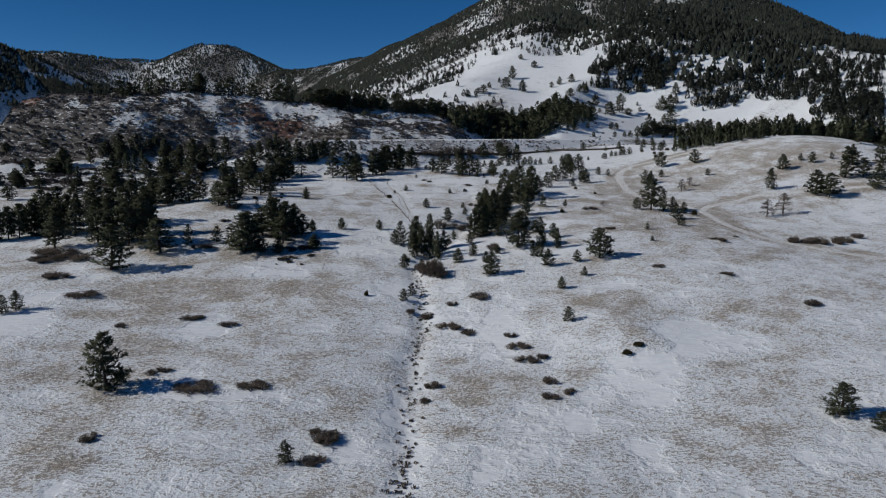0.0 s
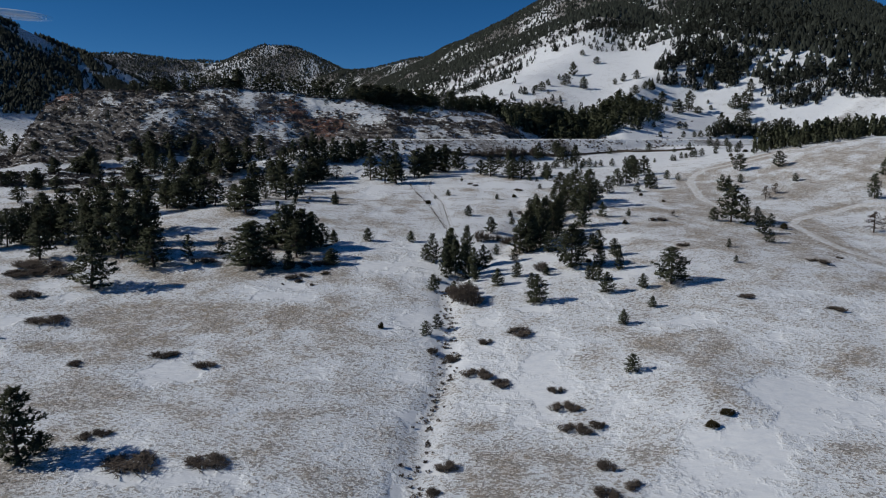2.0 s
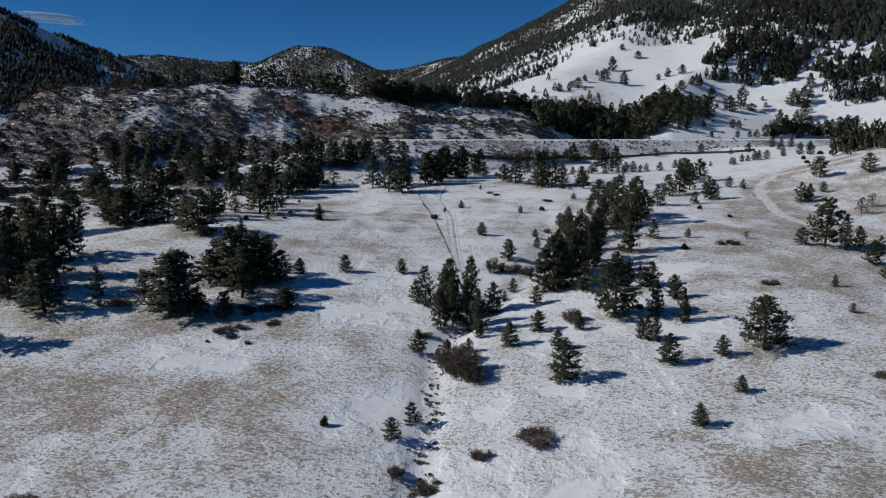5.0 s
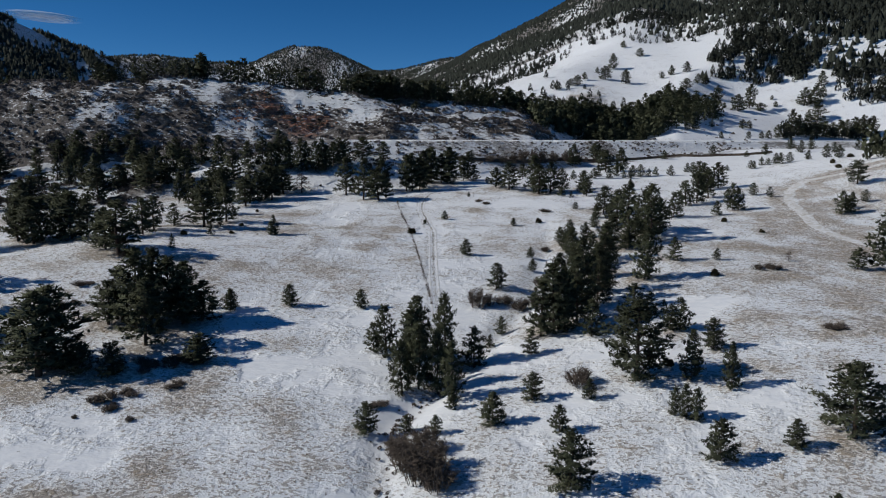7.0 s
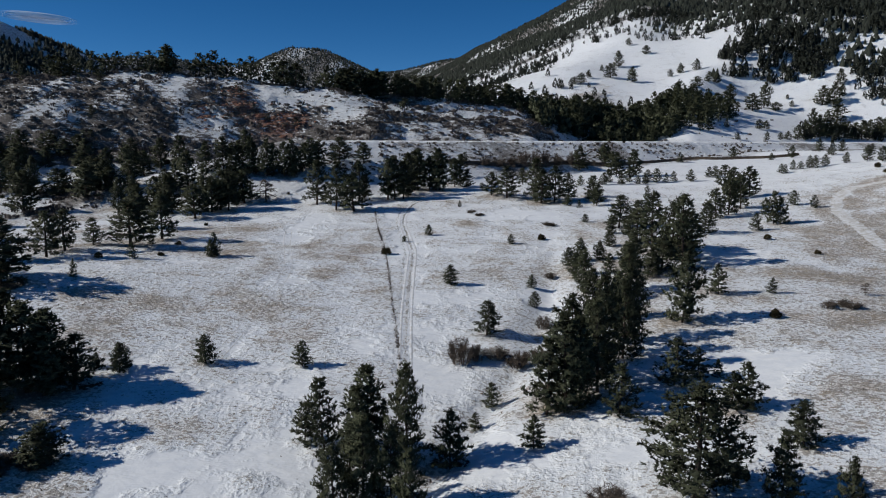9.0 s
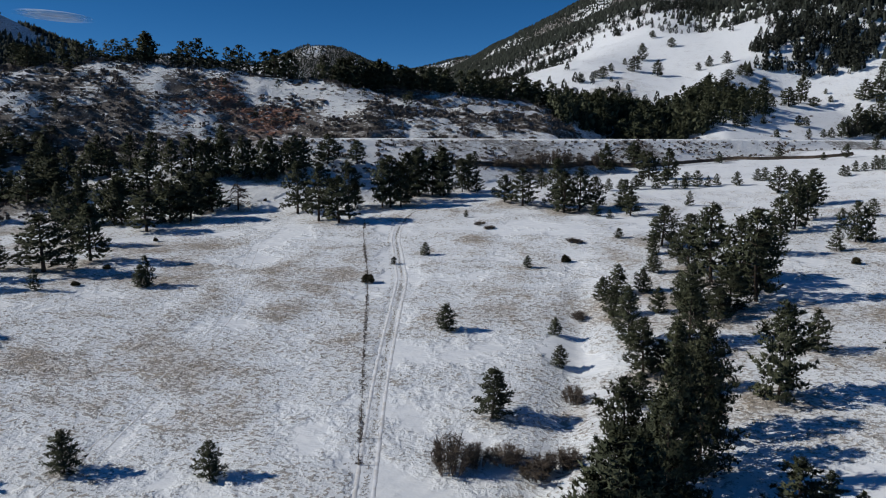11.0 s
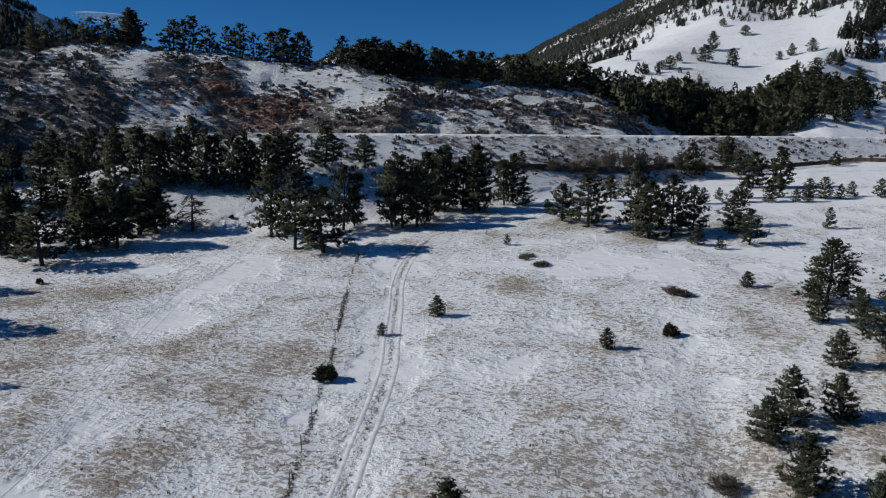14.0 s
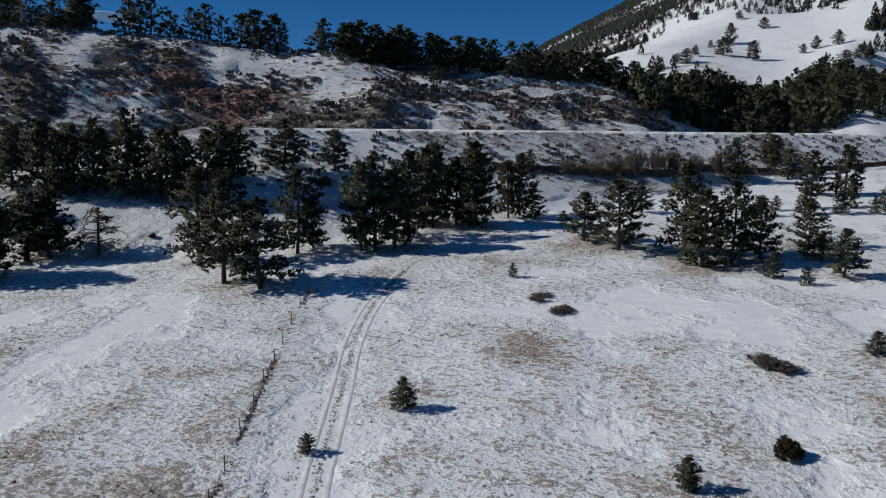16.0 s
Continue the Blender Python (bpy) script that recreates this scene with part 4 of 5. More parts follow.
    return [(sv, sf), (tv, tf)]


def dead_shape(seed):
    rng = random.Random(seed)
    tv, tf, bv, bf = [], [], [], []
    tube([Vector((0, 0, -0.03)), Vector((0.02, 0.01, 0.4)), Vector((0.0, 0.03, 0.75)), Vector((0.03, 0.02, 1.0))], [0.032, 0.024, 0.014, 0.004], 7, tv, tf)
    for n in range(38):
        h, a = rng.uniform(0.15, 0.97), n * 2.4 + rng.uniform(-0.4, 0.4)
        r = (0.5 - 0.33 * h) * rng.uniform(0.7, 1.1)
        root = Vector((0.01, 0.02, h))
        mid = root + Vector((math.cos(a) * r * 0.6, math.sin(a) * r * 0.6, 0.05))
        end = root + Vector((math.cos(a) * r, math.sin(a) * r, -0.02 + rng.uniform(-0.06, 0.03)))
        tube([root, mid, end], [0.016, 0.011, 0.004], 3, bv, bf)
        for _ in range(10):
            k = rng.uniform(0.2, 1)
            s = mid.lerp(end, k)
            e = s + Vector((rng.gauss(0, 0.07), rng.gauss(0, 0.07), rng.gauss(-0.01, 0.05)))
            tube([s, e], [0.009, 0.003], 3, bv, bf)
    return [(tv, tf), (bv, bf)]


SHAPES = {}


def shape(kind, n):
    """The meshes of a plant's parts, made once: rows of part name, mesh."""
    if (kind, n) not in SHAPES:
        if kind.endswith("pine") and kind != "dead_pine":
            a, b, c, soft = pine_shape(100 * n + len(kind), "young" in kind, {"far_pine": 1, "mid_pine": 2, "close_pine": 4, "close_young_pine": 4}.get(kind, 3))
            rows = [("trunk", mesh_of("trunk", *a, BARK, True)), ("crown", mesh_of("crown", *c, NEEDLES, normals=soft))]
            if b[0]:
                rows.insert(1, ("limb_mass", mesh_of("limb_mass", *b, BARK)))
        elif kind == "juniper":
            a, c = juniper_shape(n + 3)
            rows = [("stem_mass", mesh_of("stem_mass", *a, BARK)), ("crown", mesh_of("crown", *c, JUNIPER_LEAF))]
        elif kind == "dead_pine":
            a, c = dead_shape(n + 5)
            rows = [("trunk", mesh_of("trunk", *a, BARK, True)), ("limb_mass", mesh_of("limb_mass", *c, TWIG))]
        elif kind == "willow":
            a, c = twig_shape(n + 17, 46, 0.9, 40, 0.009)
            rows = [("stem_mass", mesh_of("stem_mass", *a, TWIG)), ("twig_mass", mesh_of("twig_mass", *c, TWIG))]
        else:
            a, c = twig_shape(n + 40, 115, 1.0, 9, 0.012)
            rows = [("stem_mass", mesh_of("stem_mass", *a, TWIG)), ("twig_mass", mesh_of("twig_mass", *c, TWIG))]
        SHAPES[kind, n] = rows
    return SHAPES[kind, n]


NAMES = {"pine": "pine_tree", "close_pine": "pine_tree", "close_young_pine": "young_pine_tree", "young_pine": "young_pine_tree", "far_pine": "pine_tree", "mid_pine": "pine_tree", "juniper": "juniper_bush", "dead_pine": "dead_pine_tree", "willow": "bare_willow", "shrub": "bare_shrub"}
GROWTH = random.Random(77)


def plant(kind, x, y, tall, wide, label, group, sink=0.0):
    """One plant, standing on the ground."""
    rows = shape(kind, GROWTH.randrange({"close_pine": 5, "close_young_pine": 5, "pine": 6, "young_pine": 5, "far_pine": 5, "mid_pine": 6, "juniper": 3, "dead_pine": 2, "willow": 3, "shrub": 4}[kind]))
    ob = thing(NAMES[kind], label, {"juniper": "bush", "shrub": "shrub", "willow": "shrub"}.get(kind, "tree"), group)
    z = float(land(x, y)) - sink
    ob.matrix_basis = Matrix.LocRotScale((x, y, z), Euler((GROWTH.uniform(-0.03, 0.03), GROWTH.uniform(-0.03, 0.03), GROWTH.uniform(0, 6.28))), (wide, wide * GROWTH.uniform(0.9, 1.1), tall))
    for name, me in rows:
        tagged(piece(name, me, ob), kind="" if name == "trunk" else "stuff")
    return ob


def pines(group, rows, kind="pine", label="dark green ponderosa pine with a rough brown trunk on the snowy slope"):
    for x, y, tall, wide in rows:
        plant(kind, x, y, tall, max(wide, 0.63 * tall) if kind in ("pine", "mid_pine") else wide, label, group)


# ---- the trees, place by place ----
pines("pines along the treeline", GROVES["pines along the treeline"], "pine", "tall ponderosa pine at the edge of the snowy meadow")
pines("pines along the treeline", GROVES["pines along the treeline 2"], "pine", "tall ponderosa pine at the edge of the snowy meadow")
pines("pines along the treeline, junipers", GROVES["pines along the treeline, junipers"], "juniper", "low brownish juniper bush on snow-dusted grass")
pines("pines along the treeline, young", GROVES["pines along the treeline, young"], "young_pine", "young green pine with branches down to the snow")
pines("pines along the treeline", GROVES["pines along the treeline, close by"], "close_pine", "tall ponderosa pine at the edge of the snowy meadow")
pines("pines below the embankment, young", GROVES["pines below the embankment, young"], "young_pine", "young green pine with branches down to the snow")
pines("pines below the embankment", GROVES["pines below the embankment"], "mid_pine", "ponderosa pine at the foot of the snowy embankment")
pines("pines of the shaded wood", GROVES["pines of the shaded wood"], "mid_pine", "tall dark ponderosa pine in the shaded wood")
pines("pines of the shaded wood", GROVES["pines of the shaded wood 2"], "mid_pine", "tall dark ponderosa pine in the shaded wood")
pines("pines of the shaded wood", GROVES["pines of the shaded wood 3"], "mid_pine", "tall dark ponderosa pine in the shaded wood")
pines("pines of the shaded wood", GROVES["pines of the shaded wood 4"], "mid_pine", "tall dark ponderosa pine in the shaded wood")
pines("pines of the shaded wood", GROVES["pines of the shaded wood 5"], "mid_pine", "tall dark ponderosa pine in the shaded wood")
pines("pines of the shaded wood, dead", GROVES["pines of the shaded wood, dead"], "dead_pine", "dead bare pine with drooping grey branches")
pines("pines of the shaded wood, junipers", GROVES["pines of the shaded wood, junipers"], "juniper", "low brownish juniper bush on snow-dusted grass")
pines("pines of the shaded wood, young", GROVES["pines of the shaded wood, young"], "young_pine", "young green pine with branches down to the snow")
pines("pines of the shaded wood, young", GROVES["pines of the shaded wood, young, close by"], "close_young_pine", "young green pine with branches down to the snow")
pines("pines of the clump, young", GROVES["pines of the clump, young, close by"], "close_young_pine", "young green pine with branches down to the snow")
pines("pines of the near wood", GROVES["pines of the near wood"], "pine", "tall dark ponderosa pine in the dense wood")
pines("pines of the far hollow", GROVES["pines of the far hollow"], "mid_pine", "dark ponderosa pine among scrub in the shaded hollow")
pines("pines of the clump", GROVES["pines of the thicket"], "pine", "ponderosa pine in a dense clump on the snow")
pines("young pines of the near wood", GROVES["pines of the near wood, young"], "young_pine", "young green pine with branches down to the snow")
pines("scattered pines on the near slope", GROVES["scattered pines on the near slope"], "pine", "lone ponderosa pine casting a long shadow on snow")
pines("scattered pines on the near slope, young", GROVES["scattered pines on the near slope, young"], "young_pine", "young green pine with branches down to the snow")
pines("scattered pines on the near slope, junipers", GROVES["scattered pines on the near slope, junipers"], "juniper", "low brownish juniper bush on snow-dusted grass")
pines("scattered pines on the near slope, young", GROVES["scattered pines on the near slope, young, close by"], "close_young_pine", "young green pine with branches down to the snow")
pines("scattered pines on the near slope", GROVES["scattered pines on the near slope, close by"], "close_pine", "lone ponderosa pine casting a long shadow on snow")
pines("pines along the creek, young", GROVES["pines along the creek, young"], "young_pine", "young green pine with branches down to the snow")
pines("pines along the creek", GROVES["pines along the creek"], "pine", "ponderosa pine beside the snow-filled creek gully")
pines("pines along the creek", GROVES["pines along the creek, close by"], "close_pine", "ponderosa pine beside the snow-filled creek gully")
pines("pines along the creek, young", GROVES["pines along the creek, young, close by"], "close_young_pine", "young green pine with branches down to the snow")
pines("small trees of the meadow, young", GROVES["small trees of the meadow, young, close by"], "close_young_pine", "young green pine with branches down to the snow")
pines("small trees of the meadow, junipers", GROVES["small trees of the meadow, junipers"], "juniper", "low brownish juniper bush on snow-dusted grass")
pines("pines of the creekside grove", GROVES["pines of the creekside grove"], "pine", "dense dark ponderosa pine in the creekside grove")
pines("pines of the creekside grove", GROVES["pines of the creekside grove, close by"], "close_pine", "dense dark ponderosa pine in the creekside grove")
pines("pines of the creekside grove, young", GROVES["pines of the creekside grove, young"], "young_pine", "young green pine with branches down to the snow")
pines("pines of the creekside grove, young", GROVES["pines of the creekside grove, young, close by"], "close_young_pine", "young green pine with branches down to the snow")
pines("pines of the creekside grove, junipers", GROVES["pines of the creekside grove, junipers"], "juniper", "low brownish juniper bush on snow-dusted grass")
pines("pines of the creekside grove, dead", GROVES["pines of the creekside grove, dead"], "dead_pine", "dead bare pine with drooping grey branches")
pines("pines on the far slope, young", GROVES["pines on the far slope, young"], "young_pine", "young green pine with branches down to the snow")
pines("pines on the far slope, young", GROVES["pines on the far slope, young 2"], "young_pine", "young green pine with branches down to the snow")
pines("pines on the far slope, young", GROVES["pines on the far slope, young 3"], "young_pine", "young green pine with branches down to the snow")
pines("pines on the far slope", GROVES["pines on the far slope"], "mid_pine", "ponderosa pine on the snowy grass slope")
pines("pines on the far slope, junipers", GROVES["pines on the far slope, junipers"], "juniper", "low brownish juniper bush on snow-dusted grass")
pines("pines on the far slope, dead", GROVES["pines on the far slope, dead"], "dead_pine", "dead bare pine with drooping grey branches")
pines("pines on the white hillside", GROVES["pines on the white hillside"], "mid_pine", "ponderosa pine on the far snowy hillside")


# ---- low bare shrubs: x, y, height, width ----
for x, y, tall, wide in [
    (-93.5, 80.2, 1.8, 9.3), (-60.8, 61.8, 1.5, 6.6), (-51.8, 58.3, 1.3, 5.1), (-61, 28.7, 1.2, 5), (-52.4, 19.8, 1.8, 9.7), (-41.7, 20.6, 1.5, 7.2),
    (-64.2, -0.1, 1.3, 4), (-26.9, -0.8, 1.8, 7.9), (-28.2, -8.6, 1.5, 4.8), (11.4, 73.8, 1.7, 7.3), (-0.2, 55.7, 1.8, 6.4), (-3.9, 64.5, 1.8, 4.6),
    (4.8, 51.2, 1.4, 5.1), (14.3, 47.1, 1.4, 3.4), (13.8, 40.1, 1.8, 5.4), (14.1, 32.8, 1.7, 5.6), (18.1, 33.9, 1.4, 3.5), (16.6, 21, 1.6, 3.9),
    (15.2, 13.7, 1.3, 4.1), (18.8, 15.7, 1.2, 3.5), (92.9, 53.4, 1.4, 6.4), (-105.6, 96.7, 1.6, 10.1), (-115, 113.3, 1.8, 10.5), (-107, 116, 1.8, 16),
]:
    plant("shrub", x, y, tall, wide, "low dark leafless shrub spreading over the snow", "bare shrubs of the slope", 0.05)
for x, y, tall, wide in [
    (-76.5, 57.7, 1, 4), (-7, 21.9, 1.8, 3.6), (-9, 15.8, 1.2, 2.8), (-8.2, 67.2, 1.6, 3.2), (-70.8, 124.8, 1.8, 8.2), (3.1, 70.6, 1.4, 3.6),
    (-44.3, 112.9, 1.5, 4.6), (-41.2, 114.6, 1, 3.9), (-38.4, 107.2, 0.8, 1.8), (-46, 107.4, 0.5, 1.3), (-39.5, 126.4, 1.4, 5.1), (-43.6, 124.5, 1.2, 5),
    (-65.9, 148.7, 1.3, 3.1), (-37.9, 124.8, 1.4, 6.3), (-42, 122.3, 1, 4.8), (-36.4, 118.2, 0.7, 3.9), (-115.6, 121.5, 1.8, 15.1), (-126, 144.4, 1.4, 10.6),
    (-69.4, 158.9, 1.3, 4.7), (-69, 178, 1.5, 5.3), (-180.2, 279.5, 1.8, 16.3), (-156.6, 263.8, 1.8, 13.2), (-164, 249.7, 1.8, 15), (-171.2, 320.6, 1.8, 12.1),
]:
    plant("shrub", x, y, tall, wide, "low dark leafless shrub spreading over the snow", "bare shrubs of the slope", 0.05)
for x, y, tall, wide in [
    (-59, 125.2, 1.5, 9.7), (-167.8, 339.8, 1.8, 5), (-211.6, 330.9, 1.8, 12.2), (-216.2, 299.8, 1.7, 11.4), (-158.8, 331.5, 1.8, 9.2),
]:
    plant("shrub", x, y, tall, wide, "low dark leafless shrub spreading over the snow", "bare shrubs of the slope", 0.05)
for x, y, tall, wide in [
    (-6.4, 114.5, 1, 3.6), (-42.3, 110.2, 0.9, 3.2),
]:
    plant("shrub", x, y, tall, wide, "low dark leafless shrub spreading over the snow", "bare shrubs of the slope", 0.05)
for x, y, tall, wide in [
    (13.4, 268.7, 1.1, 3.8), (16, 264.3, 1.1, 4.1), (33.1, 249.1, 1.3, 5.6),
]:
    plant("shrub", x, y, tall, wide, "low dark leafless shrub spreading over the snow", "bare shrubs of the slope", 0.05)
for x, y, tall, wide in [
    (71.8, 173.3, 1.8, 6.8),
]:
    plant("shrub", x, y, tall, wide, "low dark leafless shrub spreading over the snow", "bare shrubs of the slope", 0.05)
for x, y, tall, wide in [
    (98.6, 117.1, 1.2, 6.6), (67.9, 134.8, 1, 5.3), (109.8, 124.7, 0.8, 2.9), (66.5, 87.9, 0.8, 5), (83.2, 78.7, 1, 4.9),
]:
    plant("shrub", x, y, tall, wide, "low dark leafless shrub spreading over the snow", "bare shrubs of the slope", 0.05)

# ---- bare willows ----
for x, y, tall, wide in [(9.1, 157.3, 4.2, 5.0), (11.6, 158.6, 2.6, 4.0), (14.6, 159.2, 2.2, 4.6), (17.6, 158.1, 2.6, 4.8), (20.6, 159.5, 2.3, 4.8), (22.5, 117.8, 2.8, 5.5), (28, 202.6, 1.5, 3.2), (23.4, 174.7, 2.4, 4.0),
                         (0.3, 94.6, 4.6, 6.0), (-1.5, 97.8, 4.2, 5.5), (2.1, 96.4, 4.6, 5.5), (0.6, 101.0, 3.8, 5.5), (2.6, 92.8, 3.6, 5.0), (-2.2, 101.5, 3.4, 5.0)]:
    plant("willow", x, y, tall, wide, "leafless brown willow thicket beside the snowy creek", "willows along the creek")
for x, y, tall, wide in [(36.8, 356.8, 6.0, 6.0), (41.3, 359.9, 6.5, 6.5), (45.8, 362.8, 6.5, 6.0), (51.8, 365.8, 5.0, 6.0), (58.8, 370.1, 6.5, 7.0), (20.9, 346.7, 3.0, 6.0), (26.9, 349.7, 3.0, 6.0), (31.8, 353.7, 3.5, 6.0), (63.9, 373.2, 4.5, 6.0)]:
    plant("willow", x, y, tall, wide, "leafless grey willow on the embankment above the ditch", "willows on the embankment")
for x, y, tall, wide in [(127.9, 119.3, 2.6, 6.0), (132.2, 117.8, 3.0, 6.5), (136.6, 117, 3.2, 7.0), (142, 117.6, 3.0, 7.0), (147.4, 119.3, 2.8, 6.5), (155.3, 126, 2.4, 6.0)]:
    plant("shrub", x, y, tall, wide, "dense dark leafless thicket beside the snowy road", "thicket by the road")


# ---- what nobody could count, each kind one mesh ----
def scatter(name, label, category, mat, spots, form, seed):
    """Many small forms in one mesh; spots: x, y, height, width; form(rng) gives vertices, faces and perhaps normals, 1 high and 1 wide."""
    rng = random.Random(seed)
    forms = [form(rng) for _ in range(12)]
    forms = [[np.array([tuple(p) for p in v])] + list(rest[:1]) + [np.array([tuple(p) for p in q]) for q in rest[1:]] for v, *rest in forms]
    verts, faces, soft, base = [], [], [], 0
    spots = np.array(spots)
    zs = land(spots[:, 0], spots[:, 1])
    for (x, y, tall, wide), z in zip(spots, zs):
        v, f, *q = forms[rng.randrange(12)]
        a = rng.uniform(0, 6.28)
        c, s = math.cos(a), math.sin(a)
        verts.append(np.stack([x + wide * (v[:, 0] * c - v[:, 1] * s), y + wide * (v[:, 0] * s + v[:, 1] * c), z + tall * v[:, 2]], -1))
        if q:
            soft.append(np.stack([q[0][:, 0] * c - q[0][:, 1] * s, q[0][:, 0] * s + q[0][:, 1] * c, q[0][:, 2]], -1))
        faces += [tuple(k + base for k in p) for p in f]
        base += len(v)
    me = mesh_of(name, np.concatenate(verts).tolist(), faces, mat, normals=np.concatenate(soft).tolist() if soft else None)
    return tagged(new(name, me), label, category, kind="stuff")


def spray_tree(rng):
    """A shaggy far pine out of some blades."""
    v, f, soft = [], [], []
    blunt = rng.uniform(1.3, 2.4)
    full = [rng.uniform(0.75, 1.2) for _ in range(4)]
    for n in range(20):
        u = n / 20
        a = n * 2.4 + rng.uniform(-0.4, 0.4)
        r = 0.46 * (1 - u ** blunt) ** 0.8 * full[int(a / 1.571) % 4]
        facing = Vector((math.cos(a), math.sin(a), 0.3 + 0.6 * u)).normalized()
        tuft(rng, Vector((0.62 * r * math.cos(a), 0.62 * r * math.sin(a), 0.13 + 0.78 * u)), Vector((0.5 * math.cos(a), 0.5 * math.sin(a), 0.3)), 0.14 + 0.10 * (1 - u), 4, v, f, 0.42, facing)
        soft += [facing] * 12
    k = len(v)
    tube([Vector((0, 0, -0.05)), Vector((0, 0, 0.5))], [0.03, 0.015], 3, v, f)
    soft += [Vector((p.x, p.y, 0.001)).normalized() for p in v[k:]]
    return v, f, soft


def spike_tree(rng):
    """A distant conifer: one ragged, blunt cone."""
    v, f = [], []
    for s in range(3):
        a = s * 2.094 + rng.uniform(-0.3, 0.3)
        q = 0.5 * rng.uniform(0.65, 1.25)
        v.append(Vector((q * math.cos(a), q * math.sin(a), rng.uniform(-0.05, 0.1))))
    v.append(Vector((rng.uniform(-0.12, 0.12), rng.uniform(-0.12, 0.12), rng.uniform(0.8, 1.0))))
    f += [(s, (s + 1) % 3, 3) for s in range(3)]
    return v, f, [Vector((2 * p.x, 2 * p.y, 0.25)).normalized() for p in v[:3]] + [Vector((0, 0, 1))]


def brush_form(rng):
    """A low leafless clump out of splayed twigs."""
    v, f = [], []
    for n in range(13):
        a, lean = n * 2.4 + rng.uniform(-0.5, 0.5), math.sqrt(rng.uniform(0.05, 1))
        root = Vector((0.28 * lean * math.cos(a), 0.28 * lean * math.sin(a), -0.08))
        tip = Vector((0.5 * lean * math.cos(a), 0.5 * lean * math.sin(a), rng.uniform(0.75, 1.0) * math.sqrt(1.1 - lean * lean)))
        side = Vector((rng.gauss(0, 1), rng.gauss(0, 1), 0.3 * rng.gauss(0, 1))).normalized() * 0.17
        k = len(v)
        v += [root, tip + side, tip - side * rng.uniform(0.3, 1.0)]
        f.append((k, k + 1, k + 2))
    return v, f


def weed_form(rng):
    """A few dead stalks."""
    v, f = [], []
    for _ in range(5):
        a = rng.uniform(0, 6.28)
        root = Vector((0.2 * math.cos(a), 0.2 * math.sin(a), -0.05))
        tip = Vector((0.5 * math.cos(a), 0.5 * math.sin(a), rng.uniform(0.5, 1.0)))
        side = Vector((rng.gauss(0, 1), rng.gauss(0, 1), 0)).normalized() * 0.16
        k = len(v)
        v += [root - side, root + side, tip]
        f.append((k, k + 1, k + 2))
    return v, f


def stone_form(rng):
    """A broken block, wider than high."""
    bm = bmesh.new()
    bmesh.ops.create_icosphere(bm, subdivisions=1, radius=0.5)
    tilt = Matrix.Rotation(rng.uniform(-0.4, 0.4), 3, "X") @ Matrix.Rotation(rng.uniform(-0.4, 0.4), 3, "Y")
    for p in bm.verts:
        p.co = Vector([math.copysign(abs(2 * c) ** 0.6 / 2, c) for c in p.co]) * rng.uniform(0.75, 1.15)
        p.co = tilt @ p.co
        p.co.z = p.co.z * 0.9 + 0.25
    out = [p.co.copy() for p in bm.verts], [[p.index for p in q.verts] for q in bm.faces]
    bm.free()
    return out


def inside(x, y, ring):
    hit = np.zeros(np.shape(x), bool)
    for (ax, ay), (bx, by) in zip(ring, ring[1:] + ring[:1]):
        hit ^= ((ay > y) != (by > y)) & (x < (bx - ax) * (y - ay) / (by - ay + 1e-9) + ax)
    return hit


chance = np.random.RandomState(5)
MEADOW = [(83.8, 762.0), (151.9, 984.5), (197.0, 957.8), (283.0, 833.4), (274.5, 783.5), (240.9, 741.9), (229.9, 705.0), (266.6, 716.4), (316.7, 707.8), (333.5, 733.7), (346.6, 715.7), (348.1, 695.5), (344.4, 664.5), (374.8, 648.0), (406.0, 659.7), (442.4, 603.5), (455.4, 568.6), (437.9, 559.1), (412.1, 582.5), (366.4, 583.4), (324.6, 606.0), (125.9, 527.1), (148.3, 627.6)]
GLADE = [(373.0, 770.5), (392.1, 773.4), (423.7, 749.3), (439.1, 724.1), (431.7, 709.6), (394.1, 730.9), (367.9, 742.0)]


def wooded(x, y):
    """How likely a far tree stands at a place."""
    p = 0.55 + 0.5 * rough(x, y, 90, 4, 61)
    az, dist = np.degrees(np.arctan2(x + 21, y + 119)), np.hypot(x + 21, y + 119)
    p = np.where((az > -5) & (dist > 1250), 0.88 + 0.4 * rough(x, y, 120, 3, 69), p)
    right = np.clip((az - 14 + 5 * rough(x, y, 150, 3, 63)) / 7, 0, 1) * np.clip((2700 - dist) / 500, 0, 1)
    p = p + 0.45 * right
    p = np.where((dist > 2300) & (az < -4.5), p + 0.42 + 0.5 * rough(x, y, 260, 3, 65), p)
    p = np.where((az < -14) & (dist < 2200), 0.55 + 1.0 * rough(x, y, 60, 3, 67), p)
    return np.where(inside(x, y, MEADOW) | inside(x, y, GLADE), 0.0, p)


